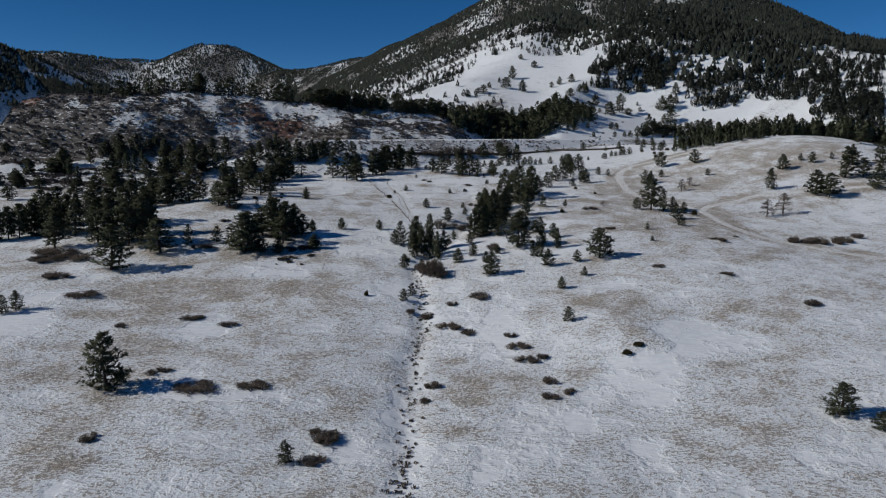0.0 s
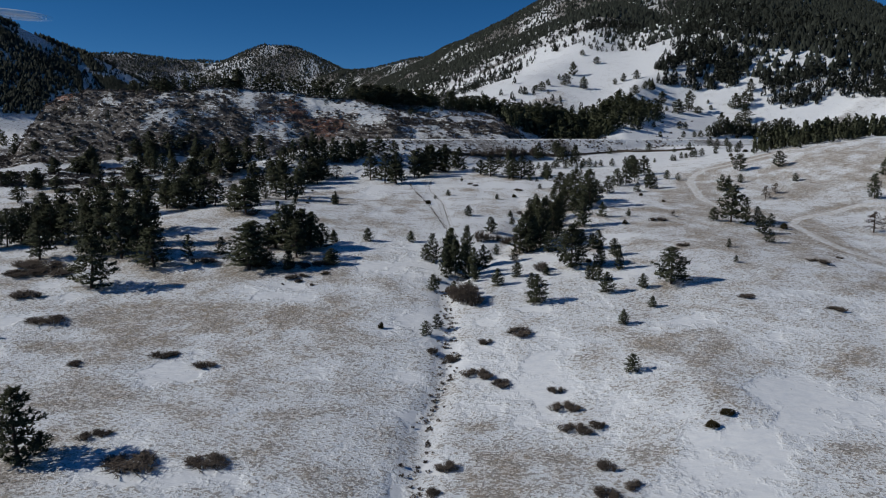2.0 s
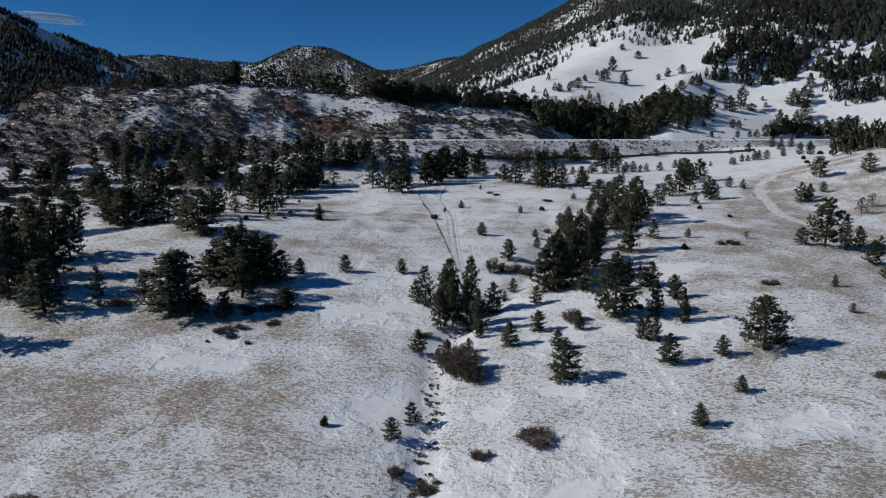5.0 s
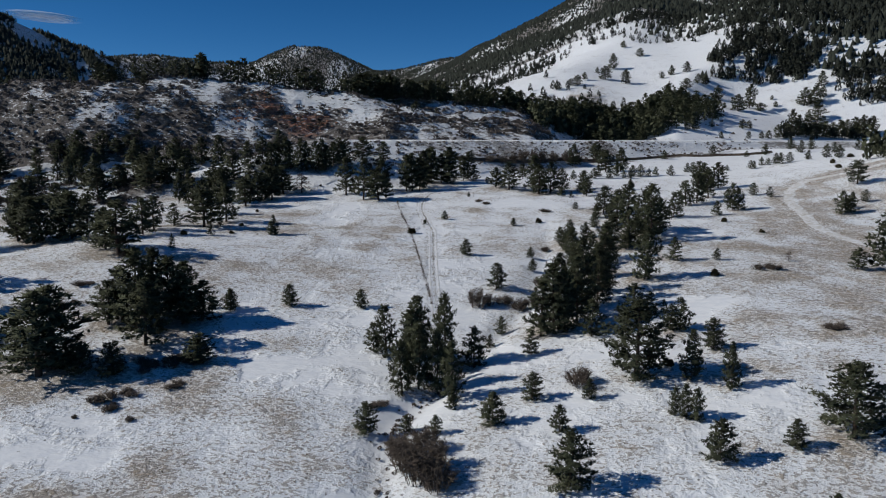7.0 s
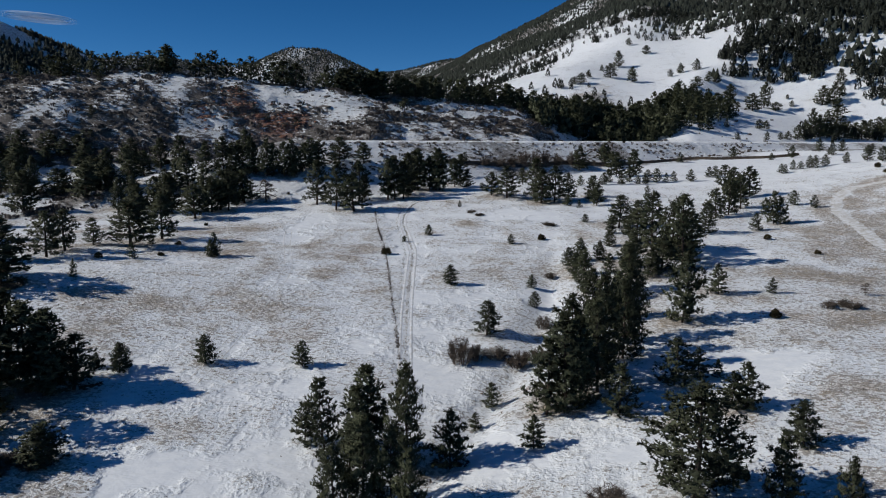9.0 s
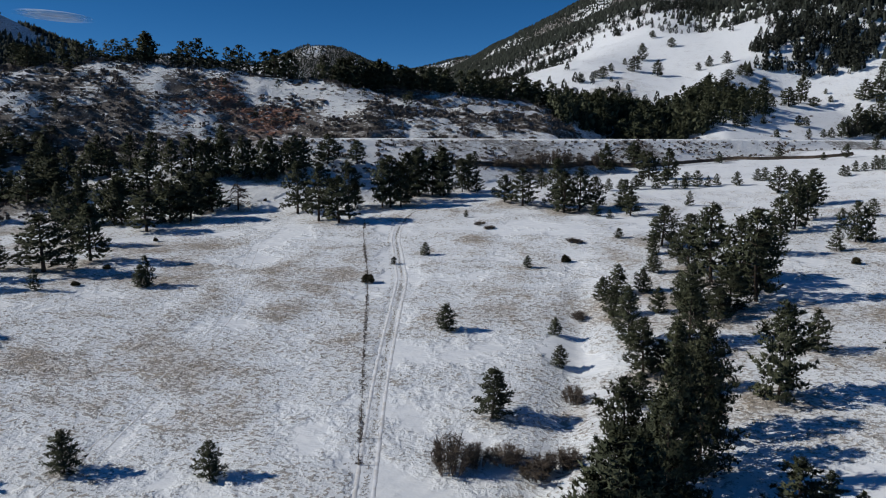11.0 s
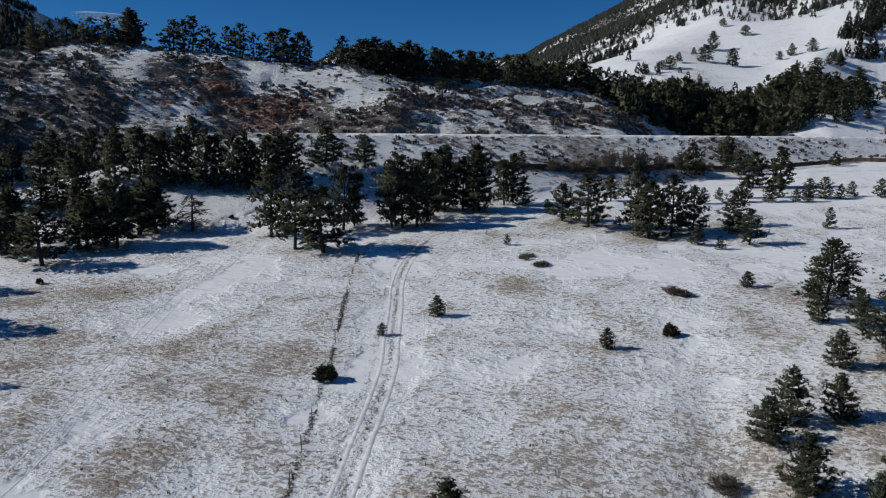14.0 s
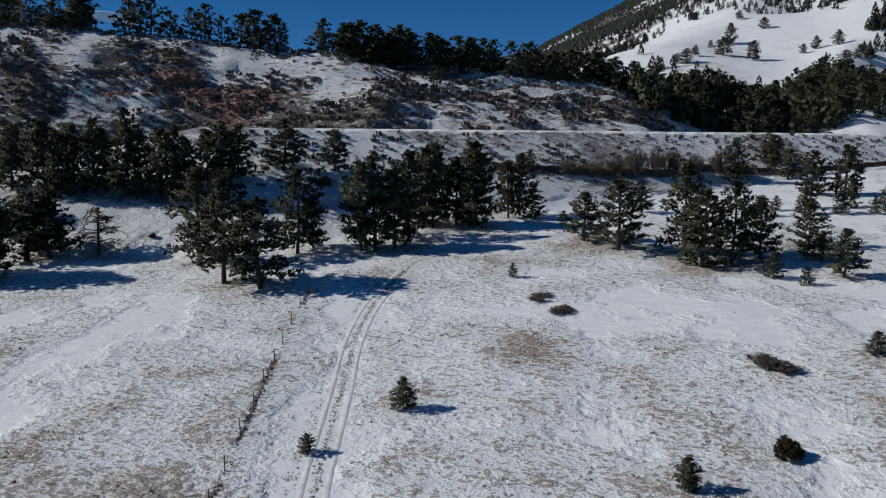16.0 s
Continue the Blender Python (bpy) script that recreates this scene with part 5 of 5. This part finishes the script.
def far_woods():
    n = 145000
    az = np.radians(chance.uniform(-42, 46, n))
    dist = np.sqrt(chance.uniform(620 ** 2, 4150 ** 2, n))
    az = np.r_[az, np.radians(chance.uniform(-6, 17, 40000))]
    dist = np.r_[dist, np.sqrt(chance.uniform(1400 ** 2, 3700 ** 2, 40000))]
    n = len(az)
    x, y = -21 + np.sin(az) * dist, -119 + np.cos(az) * dist
    z = land(x, y)
    keep = (chance.uniform(0, 1, n) < wooded(x, y)) & (z > 62 + 0.012 * dist)
    x, y, dist = x[keep], y[keep], dist[keep]
    tall = chance.uniform(4.5, 10, len(x))
    tall = np.where((dist > 2300) & (x < -0.085 * dist), tall * 1.4, tall)
    tall = np.where((dist > 1250) & (x > 0.18 * dist), tall * 1.35, tall)
    near = dist < 1350
    n = 60000
    u, d = chance.uniform(0, 1, n), chance.uniform(-60, 300, n)
    k = chance.randint(0, len(LEFT_HILL) - 1, n)
    line = np.array(LEFT_HILL)[:, :2]
    way = line[k + 1] - line[k]
    way = way / np.linalg.norm(way, axis=1)[:, None]
    flip = np.where(way[:, 0] < 0, 1, -1)
    lx = line[k, 0] * (1 - u) + line[k + 1, 0] * u - way[:, 1] * flip * d
    ly = line[k, 1] * (1 - u) + line[k + 1, 1] * u + way[:, 0] * flip * d
    az, dist2 = np.radians(chance.uniform(8, 42, n)), np.sqrt(chance.uniform(850 ** 2, 2300 ** 2, n))
    x2, y2 = np.r_[lx, -21 + np.sin(az) * dist2], np.r_[ly, -119 + np.cos(az) * dist2]
    keep = (chance.uniform(0, 1, 2 * n) < np.where(x2 < 0, 0.85 + 1.1 * rough(x2, y2, 55, 3, 75), np.clip((np.degrees(np.arctan2(x2 + 21, y2 + 119)) - 16 + 4 * rough(x2, y2, 150, 3, 63)) / 8, 0, 1)) * (0.15 + wooded(x2, y2) * 0.55 + 0.45 * rough(x2, y2, 70, 3, 71))) & (land(x2, y2) > 75) & ~inside(x2, y2, MEADOW) & (y2 > 700)
    x2, y2 = x2[keep], y2[keep]
    t2 = np.where(x2 > 0, 1.3, 1.0) * chance.uniform(6, 12, len(x2))
    scatter("mountain_forest", "dense dark conifer forest on the shaded mountainside", "forest", SHADED_NEEDLES, np.stack([x2, y2, t2 * 0.75, t2 * 0.62], -1), spike_tree, 23)
    scatter("far_forest", "dark conifer forest covering the distant snowy mountains", "forest", SHADED_NEEDLES,
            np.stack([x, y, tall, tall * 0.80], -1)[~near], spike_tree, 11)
    scatter("hillside_forest", "dark pine forest on the snowy hillsides", "forest", SHADED_NEEDLES,
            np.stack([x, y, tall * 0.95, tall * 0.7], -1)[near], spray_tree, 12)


far_woods()


def patch(cx, cy, rx, ry, turn, count, low, high):
    """Spots for trees in an oval."""
    a, r = chance.uniform(0, 6.28, count), np.sqrt(chance.uniform(0, 1, count))
    u, v = rx * r * np.cos(a), ry * r * np.sin(a)
    c, s = math.cos(radians(turn)), math.sin(radians(turn))
    tall = chance.uniform(low, high, count)
    return np.stack([cx + u * c - v * s, cy + u * s + v * c, tall, tall * chance.uniform(0.55, 0.75, count)], -1)


def stand(ring, count, low, high):
    """Spots for trees inside a ring."""
    ring_ = np.array(ring)
    x, y = chance.uniform(*np.sort(ring_[:, 0])[[0, -1]], count * 6), chance.uniform(*np.sort(ring_[:, 1])[[0, -1]], count * 6)
    keep = inside(x, y, ring)
    x, y = x[keep][:count], y[keep][:count]
    tall = chance.uniform(low, high, len(x))
    return np.stack([x, y, tall, tall * chance.uniform(0.6, 0.8, len(x))], -1)


scatter("hill_wood", "dense dark pines standing together on the white hill", "forest", SHADED_NEEDLES, np.concatenate([
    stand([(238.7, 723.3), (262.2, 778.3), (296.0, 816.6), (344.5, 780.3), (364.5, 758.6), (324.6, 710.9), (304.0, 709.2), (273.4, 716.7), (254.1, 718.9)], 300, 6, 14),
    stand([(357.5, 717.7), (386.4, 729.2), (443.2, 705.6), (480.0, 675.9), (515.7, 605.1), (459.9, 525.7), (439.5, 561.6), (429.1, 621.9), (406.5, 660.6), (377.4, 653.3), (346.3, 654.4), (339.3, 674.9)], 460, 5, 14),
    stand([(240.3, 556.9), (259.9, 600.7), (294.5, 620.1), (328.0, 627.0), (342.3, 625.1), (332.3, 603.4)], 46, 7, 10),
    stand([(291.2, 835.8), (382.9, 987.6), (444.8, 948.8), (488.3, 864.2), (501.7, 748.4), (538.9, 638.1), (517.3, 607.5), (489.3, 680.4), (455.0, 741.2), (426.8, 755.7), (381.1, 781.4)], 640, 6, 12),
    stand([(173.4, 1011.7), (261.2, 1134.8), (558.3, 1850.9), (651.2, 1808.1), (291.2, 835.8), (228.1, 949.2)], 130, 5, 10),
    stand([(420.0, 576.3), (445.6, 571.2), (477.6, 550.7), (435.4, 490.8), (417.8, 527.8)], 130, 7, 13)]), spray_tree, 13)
scatter("slope_wood", "dense dark pine wood on the slope behind the embankment", "forest", NEEDLES, np.concatenate([
    stand([(50, 470), (60, 500), (95, 560), (130, 600), (152, 570), (144, 517), (112, 500), (80, 480), (53, 458)], 300, 8, 13)]), spray_tree, 33)
scatter("crest_wood", "dark pine wood along the top of the snowy rise", "forest", NEEDLES, np.concatenate([
    patch(235, 318, 62, 20, 0, 150, 7, 14), patch(190, 300, 26, 9, -20, 35, 5, 9), patch(310, 300, 50, 25, 0, 130, 9, 16)]), spray_tree, 14)


# ---- the ridge behind the embankment ----
def ridge_spots(count, first, last, low, high, tall_low, tall_high):
    """Spots beside the ridge's top, between two of its points, that far down the near side."""
    line = HOGBACK[first:last + 1]
    rows = []
    while len(rows) < count:
        k = chance.randint(0, len(line) - 1)
        u = chance.uniform(0, 1)
        (ax, ay, _), (bx, by, _) = line[k], line[k + 1]
        d = chance.uniform(low, high)
        way = Vector((bx - ax, by - ay)).normalized()
        tall = chance.uniform(tall_low, tall_high)
        rows.append((ax + u * (bx - ax) + way.y * d, ay + u * (by - ay) - way.x * d, tall, tall * chance.uniform(0.65, 1.0)))
    return rows


def far_form(rng):
    (tv, tf), _, (cv, cf), soft = pine_shape(rng.randrange(1000), False, 1)
    bark = [Vector((p.x, p.y, 0.01)).normalized() for p in tv]
    return tv + cv, tf + [[k + len(tv) for k in q] for q in cf], bark + soft


scatter("ridge_wood", "dense dark pine wood at the low end of the ridge", "forest", NEEDLES, np.array(
    ridge_spots(60, 5, 6, -16, 10, 8, 13) + ridge_spots(200, 6, 8, -14, 46, 9, 14) + ridge_spots(10, 3, 4, -12, 4, 5, 9.5) + ridge_spots(18, 4, 5, -12, 3, 8, 13) + ridge_spots(10, 2, 3, -6, 10, 4, 7) + patch(-320, 440, 55, 60, 0, 45, 7, 11).tolist()), far_form, 22)
for first, last, count, low, high, short, tall_ in ((0, 3, 8, -4, 8, 4, 7), (2, 3, 12, -3, 8, 7, 10), (3, 4, 22, -4, 3, 8, 12), (4, 5, 22, -5, 4, 9, 13.5), (5, 6, 8, -6, 10, 9, 13), (3, 6, 12, 14, 40, 3, 6), (0, 4, 14, 8, 55, 3, 7)):
    for x, y, tall, wide in ridge_spots(count, first, last, low, high, short, tall_):
        plant("far_pine", x, y, tall, 1.2 * wide, "dark ponderosa pine on the rocky snow-streaked ridge", "pines on the ridge")


def hill_spots(count, low, high, seed, flat=(0.4, 0.6), top=75):
    r = np.random.RandomState(seed)
    x, y = r.uniform(-265, 150, count * 6), r.uniform(255, 540, count * 6)
    d, _ = along(x, y, HOGBACK)
    s, out = dam_frame(x, y)
    keep = ((d < np.minimum(top, 85 - 26 * np.clip((-70 - x) / 30, 0, 1))) | ((x < -100) & (y > 255) & (top > 60))) & ((out < -8) | (s < -45)) & (bareness(x, y)[0] + 0.5 * rough(x, y, 9, 3, seed) > r.uniform(0.35, 0.95, len(x)))
    x, y = x[keep][:count], y[keep][:count]
    wide = low + (high - low) * r.uniform(0, 1, len(x)) ** 2
    return np.stack([x, y, wide * r.uniform(*flat, len(x)), wide], -1)


scatter("hillside_brush", "grey-brown leafless brush covering the snowy hillside", "brush", SCRUB_TWIG, hill_spots(9500, 0.9, 3.8, 3), brush_form, 15)
scatter("hillside_stones", "dark broken stones on the snowy ridge", "rocks", GREY_ROCK, hill_spots(3000, 0.6, 2.8, 4, (0.35, 0.7), 50), stone_form, 16)
r = np.random.RandomState(31)
spots = np.array([(cx + r.normal(0, 1.3 * size), cy + r.normal(0, 1.1 * size), wide * 0.7, wide) for cx, cy, size in REDS for wide in 0.35 + 1.3 * r.uniform(0, 1, 60) ** 2.8])
scatter("red_stones", "rust-red broken sandstone rubble with snow between", "rocks", RED_ROCK, spots, stone_form, 24)

r = np.random.RandomState(33)
low = [(157.2, 591.1), (162.2, 528.7), (183.5, 516.4), (179.8, 472.6), (217.4, 633.5), (216.2, 649.4), (115.1, 541.2), (190.4, 546.8), (178.9, 575.6)]
spots = np.array([(cx + r.normal(0, 14), cy + r.normal(0, 16), wide * 0.5, wide) for cx, cy in low for wide in r.uniform(1.2, 3.2, 9)])
scatter("hill_shrubs", "low bare shrubs dotted over the white hill", "brush", SCRUB_TWIG, spots, brush_form, 25)


def bank_spots(count, seed):
    r = np.random.RandomState(seed)
    s, out = r.uniform(-30, 260, count), r.uniform(5, 26, count)
    x = DAM_END[0] + s * DAM_WAY[0] + out * DAM_WAY[1]
    y = DAM_END[1] + s * DAM_WAY[1] - out * DAM_WAY[0]
    keep = 0.45 + 0.8 * rough(x, y, 20, 3, 8) > r.uniform(0, 1, count)
    wide = r.uniform(0.7, 2.0, count)
    return np.stack([x, y, wide * 0.55, wide], -1)[keep]


scatter("embankment_brush", "grey leafless brush on the snowy embankment", "brush", TWIG, bank_spots(1500, 6), brush_form, 17)


def slope_spots(count, seed):
    r = np.random.RandomState(seed)
    x, y = r.uniform(-120, 200, count), r.uniform(-10, 320, count)
    b = bareness(x, y)[0]
    keep = b > r.uniform(0.1, 1.1, count)
    wide = r.uniform(0.2, 0.55, count)
    return np.stack([x, y, wide * 0.5, wide], -1)[keep]


def creek_spots(count, seed):
    r = np.random.RandomState(seed)
    rows = []
    for _ in range(count):
        k = r.randint(0, 6)
        (ax, ay, _), (bx, by, _) = CREEK[k], CREEK[k + 1]
        u, wide = r.uniform(0, 1), r.uniform(0.4, 1.2)
        rows.append((ax + u * (bx - ax) + r.normal(0, 1.0), ay + u * (by - ay) + r.normal(0, 1.6), wide * 0.55, wide))
    return rows


scatter("grass_tufts", "dry grass tufts and weeds poking through thin snow", "grass", STRAW, slope_spots(26000, 7), weed_form, 18)
scatter("creek_brush", "dark dead weeds along the snowy creek bed", "brush", TWIG, creek_spots(260, 9), brush_form, 19)


def outcrop(x, y, wide, tall, seed):
    """A ledge of broken red sandstone, slab by slab."""
    rng = random.Random(seed)
    ob = thing("sandstone_outcrop", "rust-red broken sandstone ledge with snow around it", "rock", "red outcrops of the ridge", (x, y, float(land(x, y)) - 0.2))
    for _ in range(rng.randrange(3, 6)):
        v, f = stone_form(rng)
        at = Vector((rng.gauss(0, 0.3) * wide, rng.gauss(0, 0.18) * wide, rng.uniform(-0.25, 0.25) * tall))
        size = rng.uniform(0.4, 0.75)
        piece("slab", mesh_of("slab", [Vector((p.x * wide * size, p.y * wide * size * 0.7, p.z * tall * size)) + at for p in v], f, RED_ROCK), ob)


for n, (x, y, spread) in enumerate(REDS):
    for k in range(4):
        rng = random.Random(n * 31 + k)
        outcrop(x + rng.gauss(0, spread), y + rng.gauss(0, spread * 0.7), rng.uniform(1.6, 4), rng.uniform(0.8, 1.9), n * 50 + k)


# ---- more of the shaded wood under the ridge ----
r = np.random.RandomState(12)
spots = [(r.uniform(-175, -62), r.uniform(262, 335)) for _ in range(14)]
for x, y in spots:
    tall = r.uniform(8, 13)
    plant("mid_pine", x, y, tall, tall * r.uniform(0.5, 0.65), "tall dark ponderosa pine in the shaded wood", "pines of the shaded wood")


# ---- fence, tracks, ditch, poles ----
def spread_line(line, step):
    """Evenly spaced points along a line, smoothed at its corners, with the way to the side."""
    pts = [Vector(p) for p in line]
    dense = []
    for k in range(len(pts) - 1):
        p0, p1, p2, p3 = pts[max(k - 1, 0)], pts[k], pts[k + 1], pts[min(k + 2, len(pts) - 1)]
        n = max(2, int((p2 - p1).length / step))
        for i in range(n):
            t = i / n
            dense.append(0.5 * (2 * p1 + (p2 - p0) * t + (2 * p0 - 5 * p1 + 4 * p2 - p3) * t * t + (3 * p1 - p0 - 3 * p2 + p3) * t ** 3))
    dense.append(pts[-1])
    rows = []
    for k, p in enumerate(dense):
        way = (dense[min(k + 1, len(dense) - 1)] - dense[max(k - 1, 0)]).normalized()
        rows.append((p, Vector((way.y, -way.x))))
    return rows


def ribbon(name, label, line, offset, wide, lift, mat, seed):
    """A strip of wheel-packed snow laid on the ground."""
    rng = random.Random(seed)
    verts, faces = [], []
    for p, side in spread_line(line, 0.8):
        w = wide * rng.uniform(0.8, 1.15)
        for k, high in ((-0.5, -0.06), (-0.25, lift), (0.25, lift), (0.5, -0.06)):
            q = p + side * (offset + k * w)
            verts.append((q.x, q.y, float(land(q.x, q.y)) + high))
    for k in range(len(verts) // 4 - 1):
        for c in range(3):
            a = k * 4 + c
            faces.append((a, a + 1, a + 5, a + 4))
    return tagged(new(name, mesh_of(name, verts, faces, mat, True)), label, "track", kind="structure")


for n, (line, apart, wide, label) in enumerate(((TWO_TRACK, 0.85, 0.65, "wheel rut of packed snow crossing the meadow"), (OLD_TRACK, 0.8, 0.24, "faint snow-filled wheel rut in the grass"))):
    for sign in (-1, 1):
        ribbon("wheel_rut", label, line, sign * apart, wide, 0.03 if n == 0 else 0.012, PACKED if n == 0 else LANE_SNOW, n * 2 + sign)
ribbon("lane", "curving dirt lane covered with smooth snow", LANE, 0.0, 4.8, 0.04, LANE_SNOW, 21)
ribbon("lane", "fork of the snow-covered dirt lane", LANE_FORK, 0.0, 4.2, 0.05, LANE_SNOW, 22)
rows = []
rng = random.Random(8)
for line, apart, count in ((TWO_TRACK, 0.0, 2600), (LANE, 0.0, 250), (LANE, 2.9, 900), (LANE, -2.9, 900), (TWO_TRACK, -1.7, 900)):
    spots = spread_line(line, 0.5)
    for _ in range(count):
        k = rng.randrange(len(spots) - 1)
        p, side = spots[k][0].lerp(spots[k + 1][0], rng.uniform(0, 1)), spots[k][1]
        q = p + side * (apart + rng.gauss(0, 0.2))
        wide = rng.uniform(0.10, 0.28)
        rows.append((q.x, q.y, wide * 0.4, wide))
scatter("verge_grass", "dry brown grass between and beside the wheel ruts", "grass", STRAW, rows, weed_form, 20)

FENCE = [(0.2, 157.6), (-0.2, 161.5), (-3.1, 184.2), (-6.8, 215.1), (-9.2, 230.9), (-11.2, 242.5), (-12.3, 249.7), (-13.9, 260.5), (-15.1, 270.9)]


def build_fence():
    ob = thing("wire_fence", "old wire fence with weathered posts in snowy grass", "fence")
    spots = spread_line(FENCE, 0.5)
    rng = random.Random(4)
    post_v, post_f = [], []
    tube([Vector((0, 0, -0.3)), Vector((0.01, 0, 0.7)), Vector((0, 0.01, 1.35))], [0.05, 0.045, 0.04], 7, post_v, post_f)
    me = mesh_of("post", post_v, post_f, POST)
    tops = []
    for p, side in spots[::10]:
        z = float(land(p.x, p.y))
        q = piece("post", me, ob)
        lean = (rng.gauss(0, 0.05), rng.gauss(0, 0.05), rng.uniform(0, 6.28))
        q.matrix_basis = Matrix.LocRotScale((p.x, p.y, z), Euler(lean), (1, 1, rng.uniform(0.85, 1.1)))
        tops.append(Vector((p.x, p.y, z)))
    for high in (0.45, 0.8, 1.15):
        v, f = [], []
        tube([p + Vector((0, 0, high)) for p in tops], [0.004] * len(tops), 3, v, f)
        piece("wire", mesh_of("wire", v, f, GREY_ROCK), ob)
    weeds = []
    for _ in range(2200):
        k = rng.randrange(len(spots) - 1)
        p, side = spots[k][0].lerp(spots[k + 1][0], rng.uniform(0, 1)), spots[k][1]
        q = p + side * rng.gauss(0, 0.17)
        if lattice(q.y, 0.0, 4.0, 9) < -0.25 and rng.uniform(0, 1) < 0.8:
            continue
        wide = rng.uniform(0.12, 0.31)
        weeds.append((q.x, q.y, wide * 0.6, wide))
    scatter("fence_weeds", "dark dead weeds grown up under the fence", "grass", TWIG, weeds, weed_form, 21)


build_fence()


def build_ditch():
    """A low cut bank of bare earth, its shade put into a dark colour, along the foot of the embankment."""
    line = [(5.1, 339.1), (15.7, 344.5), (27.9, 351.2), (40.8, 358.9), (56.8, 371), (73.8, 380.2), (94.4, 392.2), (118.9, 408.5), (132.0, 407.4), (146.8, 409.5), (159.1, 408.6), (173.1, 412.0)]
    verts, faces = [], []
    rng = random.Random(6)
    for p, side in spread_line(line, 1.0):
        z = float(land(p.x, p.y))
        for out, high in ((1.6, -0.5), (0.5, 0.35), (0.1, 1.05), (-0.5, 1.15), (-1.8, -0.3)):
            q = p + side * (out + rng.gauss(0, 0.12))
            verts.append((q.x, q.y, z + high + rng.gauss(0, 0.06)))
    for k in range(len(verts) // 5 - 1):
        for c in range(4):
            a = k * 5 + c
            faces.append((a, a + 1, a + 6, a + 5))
    tagged(new("cut_bank", mesh_of("cut_bank", verts, faces, EARTH)), "low cut bank of bare earth below the embankment, coloured dark for its shade", "bank", kind="structure")


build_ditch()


def utility_pole(x, y, tall):
    ob = thing("utility_pole", "weathered wooden utility pole beside the snowy road", "pole", "poles behind the embankment", (x, y, float(land(x, y))))
    v, f = [], []
    tube([Vector((0, 0, -0.4)), Vector((0, 0, tall * 0.5)), Vector((0, 0, tall))], [0.14, 0.12, 0.10], 8, v, f)
    piece("post", mesh_of("post", v, f, POST, True), ob)
    v, f = [], []
    tube([Vector((-0.9, 0.12, tall - 0.5)), Vector((0.9, 0.12, tall - 0.5))], [0.06, 0.06], 4, v, f)
    piece("crossarm", mesh_of("crossarm", v, f, POST), ob)


for x, y, tall in ((-52.6, 359.5, 5.6), (-42.7, 363.5, 5.0), (-15.3, 378.5, 5.0)):
    utility_pole(x, y, tall)


def control_box(x, y):
    """A pale metal cabinet with a sloping lid."""
    ob = thing("control_cabinet", "pale grey metal cabinet beside the snowy road", "cabinet", at=(x, y, float(land(x, y))))
    bm = bmesh.new()
    bmesh.ops.create_cube(bm, size=1, matrix=Matrix.Translation((0, 0, 0.85)) @ Matrix.Diagonal((1.3, 0.8, 1.9, 1)))
    bmesh.ops.bevel(bm, geom=bm.edges[:], offset=0.04, segments=2, affect="EDGES")
    me = bpy.data.meshes.new("body")
    bm.to_mesh(me)
    bm.free()
    me.materials.append(GREY_METAL)
    piece("body", me, ob)
    v = [(-0.75, -0.5, 1.8), (0.75, -0.5, 1.8), (0.75, 0.5, 1.8), (-0.75, 0.5, 1.8), (-0.75, -0.5, 1.87), (0.75, -0.5, 1.87), (0.75, 0.5, 2.0), (-0.75, 0.5, 2.0)]
    piece("lid", mesh_of("lid", v, [(0, 3, 2, 1), (4, 5, 6, 7), (0, 1, 5, 4), (1, 2, 6, 5), (2, 3, 7, 6), (3, 0, 4, 7)], PACKED), ob, "snow-covered lid")


control_box(-50.2, 359.5)


# ---- a wisp of cloud far off ----
def build_cloud():
    m, n, l, b = material("thin_cloud", 1.0)
    b.inputs["Base Color"].default_value = (0.9, 0.9, 0.92, 1)
    co = n.new("ShaderNodeTexCoord").outputs["Object"]
    grad = n.new("ShaderNodeTexGradient")
    grad.gradient_type = "SPHERICAL"
    flat = n.new("ShaderNodeMapping")
    flat.inputs["Scale"].default_value = (1, 0, 1)
    l.new(co, flat.inputs["Vector"])
    l.new(flat.outputs[0], grad.inputs["Vector"])
    fluff = noise_node(n, l, 0.9, 3, 0.5, co)
    l.new(math_node(n, l, "MULTIPLY", step_node(n, l, math_node(n, l, "MULTIPLY", grad.outputs["Fac"], fluff), 0.01, 0.30), 0.5), b.inputs["Alpha"])
    bm = bmesh.new()
    bmesh.ops.create_icosphere(bm, subdivisions=3, radius=0.98)
    me = bpy.data.meshes.new("cloud")
    bm.to_mesh(me)
    bm.free()
    me.materials.append(m)
    ob = tagged(new("cloud", me), "small thin white cloud in the blue sky", "cloud", kind="structure")
    ob.matrix_basis = Matrix.LocRotScale((-1798, 3351, 590), Euler((0, 0.05, 0.5)), (175, 100, 19))


build_cloud()
